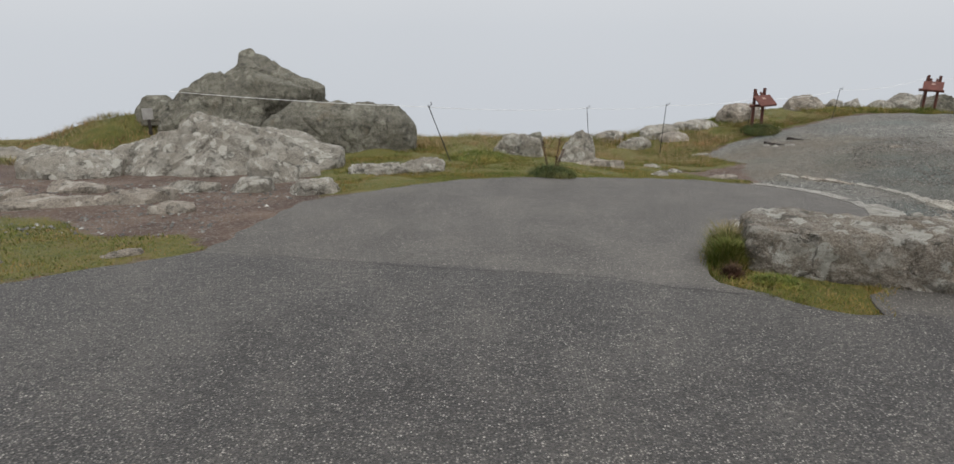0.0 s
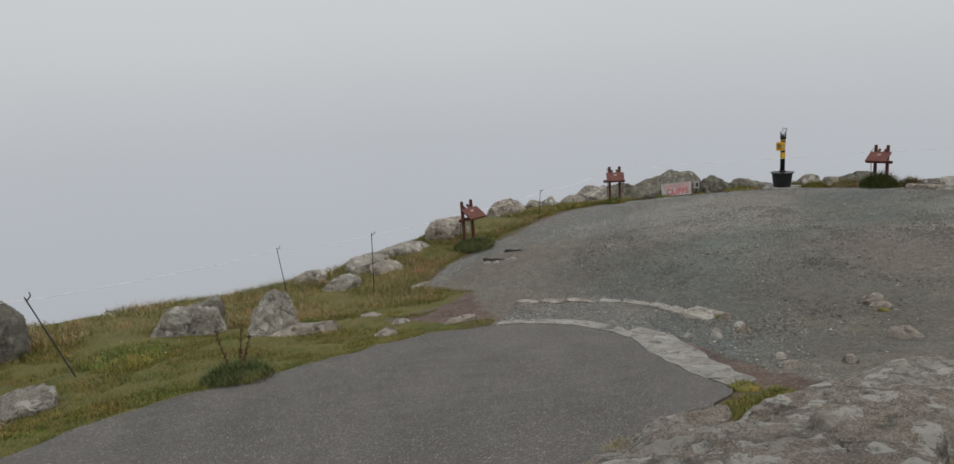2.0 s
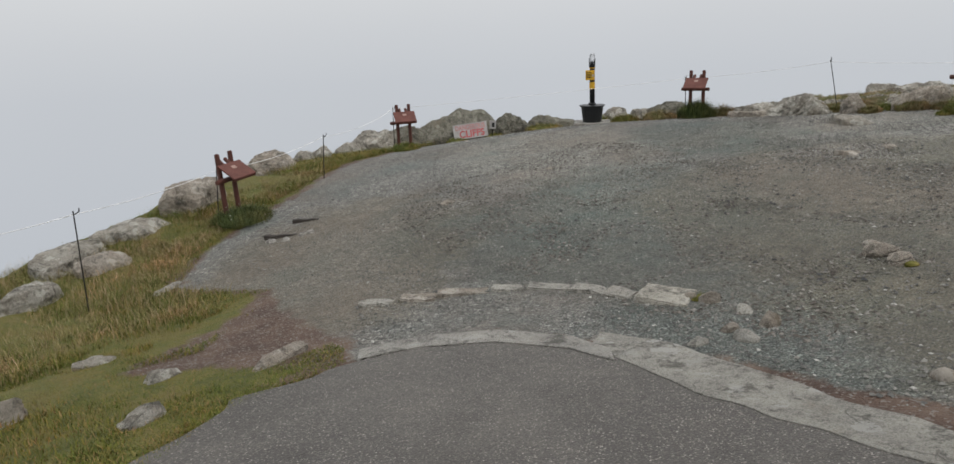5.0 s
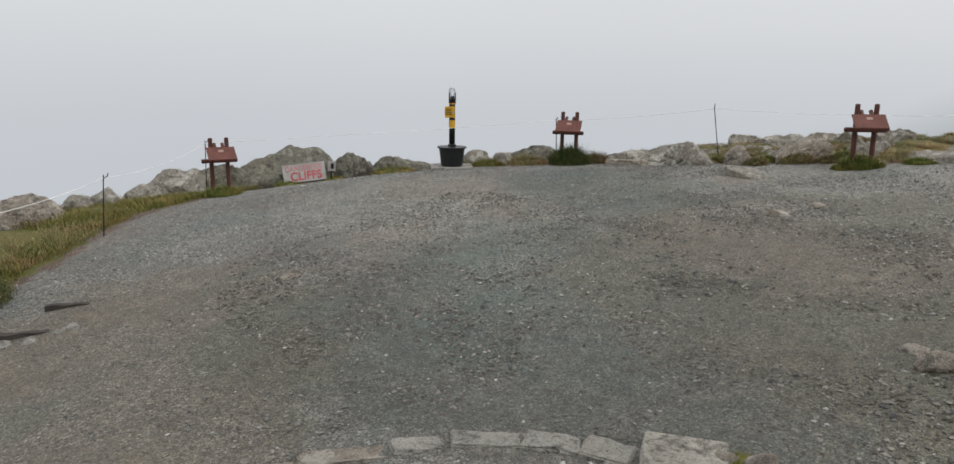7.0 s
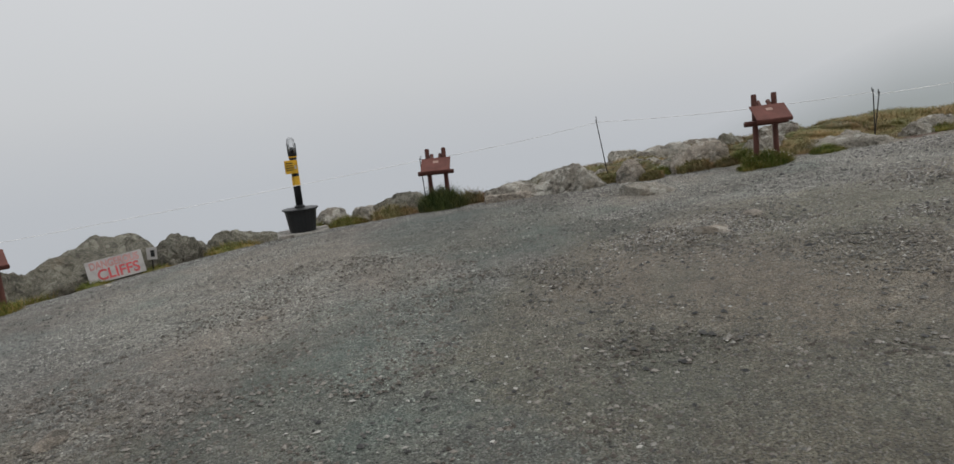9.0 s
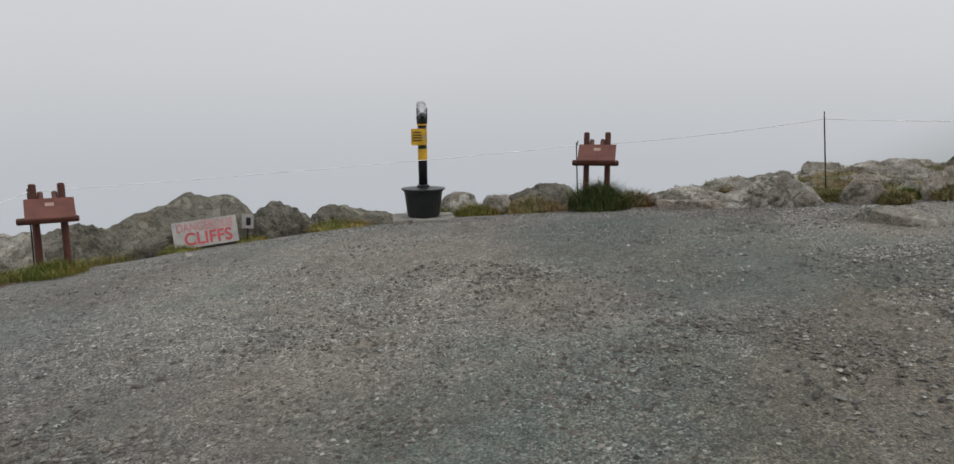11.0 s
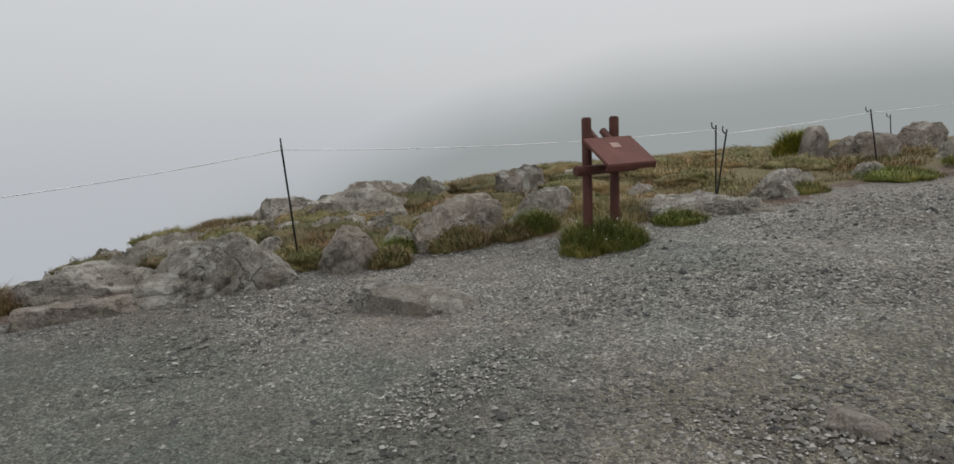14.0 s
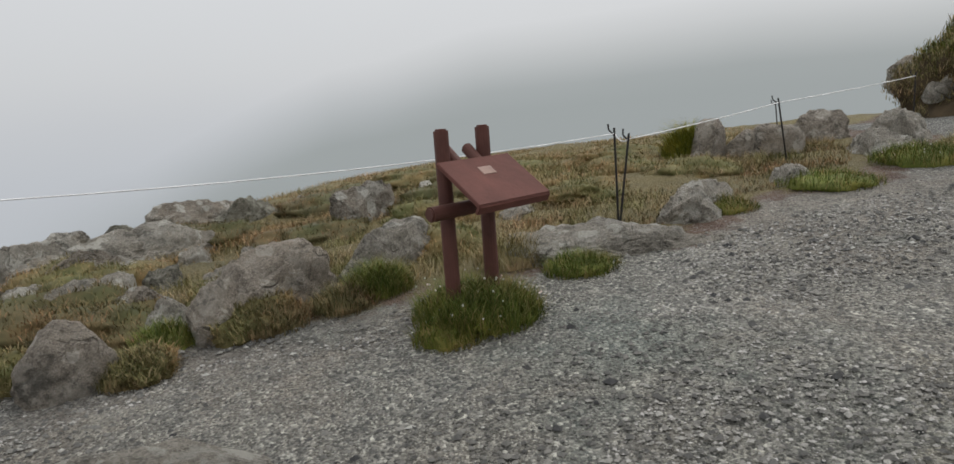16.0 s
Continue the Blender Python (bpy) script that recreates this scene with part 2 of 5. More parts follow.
    # heath: heather, bracken litter and dry grass
    heath = m.ramp(m.noise(v, 1.3, 8.0, 0.7), (0.3, (0.11, 0.095, 0.042)), (0.5, (0.19, 0.155, 0.07)), (0.65, (0.23, 0.19, 0.08)), (0.8, (0.32, 0.24, 0.13)))
    col = m.mix(cover(0), earth, gravel)
    col = m.mix(cover(1), col, turf)
    col = m.mix(cover(2), col, heath)
    height = m.calc("ADD", m.calc("MULTIPLY", chip.outputs["Distance"], -1.0), m.calc("MULTIPLY", m.noise(v, 18.0, 6.0, 0.7), 1.2))
    height = m.calc("ADD", height, m.calc("MULTIPLY", lump, 0.35))
    return m.done(col, height, 1.0, 0.026)


def granite_material(name, base, lichen, pale):
    m = Mat(name, 0.9)
    v = m.coords(shift=True)
    col = m.ramp(m.noise(v, 2.2, 8.0, 0.68), (0.28, tuple(c * 0.5 for c in base)), (0.5, base), (0.72, tuple(min(1, c * 1.45) for c in base)))
    crystal = m.cells(v, 120.0)
    csep = m.node("ShaderNodeSeparateColor")
    m.link(crystal.outputs["Color"], csep.inputs[0])
    col = m.mix(0.35, col, m.ramp(csep.outputs[0], (0.0, (0.05, 0.05, 0.05)), (0.5, base), (1.0, (0.55, 0.5, 0.45))))
    # crusts of pale and dark lichen
    warp = m.noise(v, 11.0, 9.0, 0.75)
    spot = m.cells(v, 6.5, "SMOOTH_F1")
    ssep = m.node("ShaderNodeSeparateColor")
    m.link(spot.outputs["Color"], ssep.inputs[0])
    ring = m.calc("ADD", spot.outputs["Distance"], m.calc("MULTIPLY", m.calc("SUBTRACT", warp, 0.5), 2.0))
    blotch = m.calc("MULTIPLY", m.step(ring, 0.39, 0.365), m.step(ssep.outputs[0], 0.78 - lichen * 0.5, 0.82 - lichen * 0.5))
    crust = m.step(m.calc("ADD", m.noise(v, 3.4, 6.0, 0.65), m.calc("MULTIPLY", warp, 0.25)), 0.74 - lichen * 0.14, 0.78 - lichen * 0.14)
    col = m.mix(m.calc("MULTIPLY", crust, 0.5), col, tuple(c * 0.85 for c in pale))
    col = m.mix(m.calc("MULTIPLY", blotch, 0.85), col, pale)
    dark_patch = m.step(m.calc("ADD", m.noise(v, 5.1, 8.0, 0.75), m.calc("MULTIPLY", warp, 0.2)), 0.62, 0.74)
    col = m.mix(m.calc("MULTIPLY", dark_patch, 0.7), col, (0.06, 0.058, 0.048))
    ochre = m.step(m.noise(v, 1.6, 6.0, 0.7), 0.55, 0.72)
    col = m.mix(m.calc("MULTIPLY", ochre, 0.4), col, (0.22, 0.165, 0.105))
    fleck = m.noise(v, 12.0, 9.0, 0.8)
    col = m.mix(m.calc("MULTIPLY", m.step(fleck, 0.56, 0.60), 0.4), col, pale)
    col = m.mix(m.calc("MULTIPLY", m.step(fleck, 0.44, 0.37), 0.7), col, tuple(c * 0.35 for c in base))
    # branching joints, broken off here and there
    drift = m.nt.nodes.new("ShaderNodeVectorMath")
    drift.operation = "ADD"
    wander = m.node("ShaderNodeTexNoise", Scale=2.3, Detail=5.0)
    m.link(v, wander.inputs["Vector"])
    m.link(v, drift.inputs[0])
    m.link(wander.outputs["Color"], drift.inputs[1])
    joint = m.cells(drift.outputs[0], 2.1, "DISTANCE_TO_EDGE").outputs["Distance"]
    joint = m.calc("MULTIPLY", m.step(joint, 0.03, 0.004), m.step(m.noise(v, 2.7, 3.0), 0.5, 0.6))
    col = m.mix(m.calc("MULTIPLY", joint, 0.35), col, (0.06, 0.056, 0.047))
    height = m.calc("ADD", m.calc("MULTIPLY", m.noise(v, 7.0, 12.0, 0.75), 1.2), m.calc("MULTIPLY", m.noise(v, 1.9, 4.0), 0.8))
    height = m.calc("SUBTRACT", height, m.calc("MULTIPLY", joint, 0.7))
    return m.done(col, height, 1.0, 0.07)


def plant_material(name, *stops):
    m = Mat(name, 0.7)
    geo = m.nt.nodes.new("ShaderNodeNewGeometry")
    col = m.ramp(geo.outputs["Random Per Island"], *stops)
    v = m.coords()
    shade = m.ramp(m.noise(v, 6.0, 3.0), (0.3, (0.65, 0.65, 0.65)), (0.7, (1.15, 1.15, 1.15)))
    season = m.ramp(m.noise(v, 1.4, 5.0, 0.65), (0.36, (0.78, 0.95, 0.75)), (0.5, (1.0, 1.0, 1.0)), (0.64, (1.28, 1.02, 1.0)))
    col = m.mix(1.0, col, season, "MULTIPLY")
    col = m.mix(1.0, col, shade, "MULTIPLY")
    m.bsdf.inputs["Specular IOR Level"].default_value = 0.2
    return m.done(col)


def chip_material(name, *stops):
    m = Mat(name, 0.85)
    geo = m.nt.nodes.new("ShaderNodeNewGeometry")
    col = m.ramp(geo.outputs["Random Per Island"], *stops)
    col = m.mix(1.0, col, m.ramp(m.noise(m.coords(), 90.0, 4.0), (0.3, (0.75, 0.75, 0.75)), (0.7, (1.2, 1.2, 1.2))), "MULTIPLY")
    return m.done(col)


def paint_material(name, base, rough=0.55, wear=(0.3, 0.3, 0.3), amount=0.25, metal=0.0):
    m = Mat(name, rough, metal)
    v = m.coords(shift=True)
    col = m.ramp(m.noise(v, 5.0, 6.0, 0.65), (0.3, tuple(c * 0.72 for c in base)), (0.7, tuple(min(1, c * 1.2) for c in base)))
    scuff = m.step(m.noise(v, 22.0, 6.0, 0.75), 0.60, 0.72)
    col = m.mix(m.calc("MULTIPLY", scuff, amount), col, wear)
    return m.done(col, m.noise(v, 40.0, 4.0), 0.15, 0.01)


ASPHALT = asphalt_material()
GROUND = ground_material()
GRANITE = granite_material("granite_grey", (0.27, 0.247, 0.203), 0.6, (0.47, 0.45, 0.395))
GRANITE_DARK = granite_material("granite_weathered", (0.135, 0.128, 0.095), 0.45, (0.27, 0.262, 0.21))
GRANITE_WARM = granite_material("granite_pink", (0.29, 0.25, 0.2), 0.5, (0.46, 0.42, 0.36))
GRANITE_LICHEN = granite_material("granite_lichened", (0.215, 0.185, 0.145), 0.62, (0.45, 0.435, 0.385))
CONCRETE = granite_material("old_concrete", (0.34, 0.325, 0.29), 0.1, (0.43, 0.415, 0.38))
PALE_SLAB = granite_material("pale_paving", (0.36, 0.345, 0.30), 0.1, (0.46, 0.445, 0.41))
TURF = plant_material("turf_blades", (0.0, (0.06, 0.08, 0.012)), (0.45, (0.13, 0.138, 0.022)), (0.72, (0.2, 0.165, 0.045)), (1.0, (0.3, 0.205, 0.1)))
GREEN = plant_material("green_blades", (0.0, (0.055, 0.08, 0.013)), (0.5, (0.125, 0.15, 0.024)), (0.85, (0.21, 0.19, 0.055)), (1.0, (0.34, 0.25, 0.12)))
OLIVE = plant_material("olive_heath", (0.0, (0.1, 0.092, 0.038)), (0.45, (0.2, 0.168, 0.068)), (0.8, (0.3, 0.23, 0.11)), (1.0, (0.42, 0.31, 0.18)))
DARK_GREEN = plant_material("dark_leaves", (0.0, (0.035, 0.05, 0.017)), (0.6, (0.08, 0.10, 0.033)), (1.0, (0.16, 0.165, 0.055)))
DRY = plant_material("dry_grass", (0.0, (0.14, 0.125, 0.045)), (0.4, (0.29, 0.22, 0.105)), (0.8, (0.4, 0.3, 0.17)), (1.0, (0.5, 0.41, 0.27)))
HEATHER = plant_material("heather_sprigs", (0.0, (0.07, 0.065, 0.028)), (0.5, (0.15, 0.122, 0.055)), (0.85, (0.24, 0.17, 0.085)), (1.0, (0.30, 0.18, 0.10)))
YELLOW_GREEN = plant_material("yellow_green_leaves", (0.0, (0.09, 0.11, 0.02)), (0.6, (0.22, 0.22, 0.03)), (1.0, (0.34, 0.30, 0.05)))
RUST_STALK = plant_material("rusty_stalk", (0.0, (0.04, 0.022, 0.015)), (1.0, (0.13, 0.07, 0.043)))
PETAL = plant_material("pale_petals", (0.0, (0.5, 0.45, 0.38)), (1.0, (0.75, 0.7, 0.66)))
PEBBLE = chip_material("pebbles", (0.0, (0.085, 0.083, 0.077)), (0.5, (0.145, 0.14, 0.128)), (0.9, (0.24, 0.23, 0.205)), (1.0, (0.45, 0.44, 0.4)))
PALE_CHIP = chip_material("pale_chips", (0.0, (0.22, 0.21, 0.19)), (0.7, (0.36, 0.345, 0.315)), (1.0, (0.5, 0.48, 0.45)))
SLATE = chip_material("dark_stones", (0.0, (0.04, 0.04, 0.04)), (1.0, (0.095, 0.093, 0.088)))
CLOD = chip_material("clods", (0.0, (0.06, 0.052, 0.043)), (0.6, (0.13, 0.115, 0.098)), (1.0, (0.27, 0.25, 0.22)))
FADED = paint_material("faded_label", (0.33, 0.22, 0.18), 0.6, (0.2, 0.1, 0.08), 0.6)
SETT = granite_material("pale_sett", (0.47, 0.44, 0.37), 0.1, (0.56, 0.53, 0.47))
TIMBER = paint_material("brown_stained_timber", (0.105, 0.042, 0.032), 0.6, (0.16, 0.09, 0.07), 0.3)
PANEL = paint_material("brown_panel", (0.13, 0.05, 0.039), 0.75, (0.2, 0.1, 0.08), 0.2)
BLACK = paint_material("black_paint", (0.016, 0.017, 0.018), 0.4, (0.07, 0.07, 0.07), 0.3)
YELLOW = paint_material("yellow_label", (0.62, 0.36, 0.03), 0.5, (0.45, 0.3, 0.1), 0.3)
STEEL = paint_material("grey_metal", (0.42, 0.43, 0.44), 0.35, (0.2, 0.2, 0.2), 0.4, 0.7)
IRON = paint_material("dark_iron", (0.022, 0.02, 0.019), 0.55, (0.10, 0.05, 0.03), 0.4)
ROPE = paint_material("white_rope", (0.86, 0.85, 0.83), 0.7, (0.4, 0.38, 0.35), 0.3)
WHITE = paint_material("white_board", (0.38, 0.365, 0.35), 0.6, (0.35, 0.34, 0.3), 0.5)
RED = paint_material("red_lettering", (0.47, 0.085, 0.09), 0.6, (0.45, 0.32, 0.3), 0.6)
PALE_RED = paint_material("bleached_red_lettering", (0.46, 0.24, 0.23), 0.6, (0.46, 0.38, 0.36), 0.7)
OLD_WOOD = paint_material("old_dark_wood", (0.05, 0.042, 0.036), 0.85, (0.12, 0.1, 0.085), 0.4)
EARTH = paint_material("bank_earth", (0.085, 0.062, 0.036), 0.95, (0.15, 0.11, 0.07), 0.5)


# ---- helpers for building ----
def mesh_from(name, bm):
    me = bpy.data.meshes.new(name)
    bm.to_mesh(me)
    bm.free()
    return me


def thing(name, m, label, category, group="", kind=""):
    ob = new(name)
    ob.empty_display_size = 0.1
    ob.matrix_basis = m
    return tagged(ob, label, category, group, kind)


def part(name, bm, material, parent, label="", smooth=False):
    me = mesh_from(name, bm)
    me.materials.append(material)
    if smooth:
        me.shade_smooth()
    ob = new(name, me)
    ob.parent = parent
    if label:
        ob["label"] = label
    return ob


def box(size, centre=(0, 0, 0), bevel=0.004, turn=None):
    bm = bmesh.new()
    bmesh.ops.create_cube(bm, size=1.0)
    bmesh.ops.scale(bm, vec=size, verts=bm.verts)
    if bevel:
        bmesh.ops.bevel(bm, geom=bm.edges[:], offset=bevel, segments=2, affect="EDGES")
    if turn is not None:
        bmesh.ops.transform(bm, matrix=turn, verts=bm.verts)
    bmesh.ops.translate(bm, vec=centre, verts=bm.verts)
    return bm


def log(a, b, r0, r1=None, sides=14, bevel=0.008):
    """A round bar from a to b with softened ends."""
    a, b = Vector(a), Vector(b)
    bm = bmesh.new()
    bmesh.ops.create_cone(bm, cap_ends=True, segments=sides, radius1=r0, radius2=r0 if r1 is None else r1, depth=(b - a).length)
    if bevel:
        rim = [e for e in bm.edges if abs(e.verts[0].co.z - e.verts[1].co.z) < 1e-6]
        bmesh.ops.bevel(bm, geom=rim, offset=bevel, segments=2, affect="EDGES")
    bmesh.ops.transform(bm, matrix=Matrix.Translation((a + b) / 2) @ (b - a).to_track_quat("Z", "Y").to_matrix().to_4x4(), verts=bm.verts)
    return bm


def lathe(profile, sides=24):
    bm = bmesh.new()
    rings = []
    for r, z in profile:
        rings.append([bm.verts.new((r * math.cos(2 * math.pi * i / sides), r * math.sin(2 * math.pi * i / sides), z)) for i in range(sides)])
    for lo, hi in zip(rings, rings[1:]):
        for i in range(sides):
            bm.faces.new((lo[i], lo[(i + 1) % sides], hi[(i + 1) % sides], hi[i]))
    bm.faces.new(rings[-1])
    bm.faces.new(rings[0][::-1])
    return bm


# ---- the lie of the land ----
POLY = (-0.308, 0.205, -0.538, -0.096, -0.061, -0.013, -0.085, -0.261, -0.149, 0.006)
SWELLS = ((6.6, 9.7, 2.6, -0.361), (4.5, 15.5, 2.6, -0.683), (11.5, 13.8, 3.0, -0.223), (0, 10.5, 2.6, 0.063), (1.5, 4.0, 3.0, 0.288),
          (-3, 8.5, 2.6, 0.063), (13.5, 10, 2.6, -0.06), (9.5, 8.5, 2.6, -0.272), (16, 16.5, 2.6, 0.36), (17, 12.5, 2.4, 0.131), (21.4, 12.3, 1.7, 0.33), (23, 3.2, 2.6, -0.22), (22, -2, 2.5, -0.3), (15.2, 10.3, 1.0, -0.09), (23.5, 8.0, 2.6, 0.22), (23, -5, 3.6, -0.65))
CLIFF_EDGE = ((-70, 20), (-8, 17.2), (-1, 15.8), (2.0, 16.6), (5, 17.8), (8, 19.0), (10, 20.1), (12.5, 20.9), (15.2, 20.4), (16.9, 18.3), (17.4, 16),
              (18.4, 14.2), (19.5, 14.2), (23.0, 14.2), (25.6, 11.8), (27, 7), (34, 0), (50, -20), (60, -70), (-70, -70))


def polygon_distance(x, y, poly):
    """Signed distance to a closed outline: positive inside."""
    x, y = np.asarray(x, float), np.asarray(y, float)
    best = np.full(x.shape, 1e9)
    inside = np.zeros(x.shape, bool)
    n = len(poly)
    for i in range(n):
        (ax, ay), (bx, by) = poly[i], poly[(i + 1) % n]
        dx, dy = bx - ax, by - ay
        t = np.clip(((x - ax) * dx + (y - ay) * dy) / (dx * dx + dy * dy), 0, 1)
        best = np.minimum(best, np.hypot(x - ax - t * dx, y - ay - t * dy))
        cross = (ay > y) != (by > y)
        with np.errstate(divide="ignore", invalid="ignore"):
            at = ax + (y - ay) * (dx / dy if dy else 0.0)
        inside ^= cross & (x < at)
    return np.where(inside, best, -best)


def height(x, y):
    """Height of the ground."""
    x, y = np.asarray(x, float), np.asarray(y, float)
    cx, cy = np.clip(x, -9, 23), np.clip(y, -7, 21)
    u, v = (cx - 8) / 8, (cy - 9) / 8
    terms = (1, u, v, u * u, u * v, v * v, u ** 3, u * u * v, u * v * v, v ** 3)
    z = sum(c * t for c, t in zip(POLY, terms))
    for a, b, s, h in SWELLS:
        z = z + h * np.exp(-((cx - a) ** 2 + (cy - b) ** 2) / (2 * s * s))
    z = z + 0.7 * np.exp(-(((x + 7.6) / 1.5) ** 2 + ((y - 15.9) / 1.0) ** 2))
    z = z - 0.06 * np.clip(x - 23.0, 0, 60) ** 1.15 - 0.13 * np.clip(-4.0 - y, 0, 60) ** 1.15 * np.clip((x - 12) / 6, 0, 1)
    out = np.clip(-polygon_distance(x, y, CLIFF_EDGE), 0, 60)
    return z - 0.75 * out ** 1.2


def ground_z(x, y):
    return float(height(x, y))


# outlines of the surfaces
ASPHALT_EDGE = ((-9, 2.6), (-2.85, 4.15), (-2.3, 4.62), (-1.7, 5.15), (-1.62, 6.2), (-1.45, 7.5), (-0.6, 8.4), (0.3, 9.2), (1.1, 9.6), (2.1, 9.93), (3.4, 10.65), (4.1, 11.05),
                (5.1, 10.9), (5.55, 10.75), (5.95, 10.3), (6.12, 9.6), (5.8, 8.7), (5.48, 7.8), (5.2, 7.0), (4.98, 6.72), (4.4, 6.44), (3.7, 6.2), (3.0, 5.92), (2.6, 5.5), (2.35, 5.0), (2.15, 4.65),
                (2.12, 4.2), (2.4, 3.87), (2.74, 3.62), (2.95, 3.68), (3.05, 4.0), (3.4, 4.3), (3.6, 4.45), (3.7, 4.2), (4.1, 4.0), (5.5, 3.2), (9, 2.0), (9, -7), (-9, -7))
GRAVEL_EDGE = ((5.0, 10.9), (5.35, 11.5), (5.5, 12.5), (6.0, 13.6), (5.6, 15.1), (6.5, 16.0), (7.4, 16.3), (8.7, 16.9), (10.5, 18.0), (12.5, 18.75), (14.7, 19.0), (15.7, 17.9), (16.5, 16.4),
               (16.8, 15.2), (16.5, 14.2), (17.0, 12.8), (17.5, 11.4), (17.5, 10.4), (17.0, 9.5), (16.75, 8.4), (16.35, 7.3), (16.8, 6.3), (16.4, 5.3), (17.2, 3.3), (19.6, 1.9), (22, -2), (20, -7),
               (9, -7), (7.5, 3.5), (6.2, 5.2), (5.8, 6.6), (6.3, 8.4), (6.35, 9.6), (6.0, 10.6))
BANK_EDGE = ((-1.3, 7.9), (0.3, 9.0), (2.1, 9.8), (4.1, 10.9), (4.7, 11.25), (4.35, 11.9), (3.9, 12.6), (5.2, 13.2), (5.9, 13.7), (5.4, 15.2), (6.5, 16.1), (8.7, 17.0), (10.5, 18.2), (12.6, 18.9),
             (14.2, 19.3), (14.2, 24), (-20, 24), (-20, 13), (-6, 13.3), (-2.0, 10.6))
VERGE_EDGE = ((2.2, 5.0), (2.12, 4.6), (2.1, 4.2), (2.38, 3.83), (2.74, 3.57), (3.0, 3.62), (3.1, 3.95), (3.45, 4.25), (3.62, 4.38), (3.72, 4.15), (4.1, 3.95), (5.4, 3.5), (6.3, 5.2), (5.7, 6.3), (5.1, 6.75), (4.4, 6.36), (3.7, 6.06), (3.0, 5.85), (2.5, 5.4))
LEFT_VERGE = ((-9, 2.8), (-2.85, 4.2), (-2.3, 4.7), (-1.7, 5.25), (-2.2, 5.8), (-3.0, 5.75), (-3.6, 6.5), (-4.4, 6.7), (-4.9, 5.7), (-9, 6.4))
HEATH_EDGE = ((17.5, 13.2), (17.7, 11.4), (17.6, 10.4), (17.1, 9.4), (16.95, 8.4), (16.6, 7.3), (17.0, 6.3), (16.7, 5.4), (17.6, 3.6), (19.8, 2.4), (21.5, -0.5), (24, -8), (80, -40), (80, 24), (17.5, 24))


# worn zones on the gravel: x, y, radius
BROWN_DIRT = ((10.8, 8.6, 1.5), (12.0, 10.0, 1.2), (6.3, 13.0, 0.9), (9.0, 7.2, 1.3), (8.0, 14.3, 1.1), (10.4, 10.6, 0.6), (6.6, 6.8, 0.6), (8.4, 6.6, 1.0), (12.6, 7.6, 1.2), (5.9, 12.3, 0.5), (6.7, 14.1, 0.8))
BLEACHED = ((15.0, 8.5, 1.8), (14.3, 6.6, 1.6), (12.0, 13.8, 1.2), (14.8, 11.3, 1.0), (9.8, 11.9, 0.7), (13.2, 15.5, 1.2), (7.9, 8.3, 0.5))
DAMP = ((7.4, 8.9, 0.7), (8.4, 11.3, 1.1), (9.3, 9.6, 1.0), (10.8, 12.3, 0.9), (8.2, 12.9, 0.7), (14.8, 13.0, 0.9), (13.0, 8.4, 0.8), (6.9, 7.9, 0.7), (7.7, 8.2, 0.7), (8.6, 8.0, 0.6), (14.1, 11.5, 1.1))


def spaced(lo, hi, fine_lo, fine_hi, step):
    fine = np.arange(fine_lo, fine_hi + step / 2, step)
    grow = np.cumsum(step * 1.22 ** np.arange(1, 40))
    left = (fine_lo - grow)[fine_lo - grow > lo][::-1]
    right = (fine_hi + grow)[fine_hi + grow < hi]
    return np.concatenate(([lo], left, fine, right, [hi]))


def soft(d, width=0.35):
    return np.clip(0.5 + d / (2 * width), 0, 1)


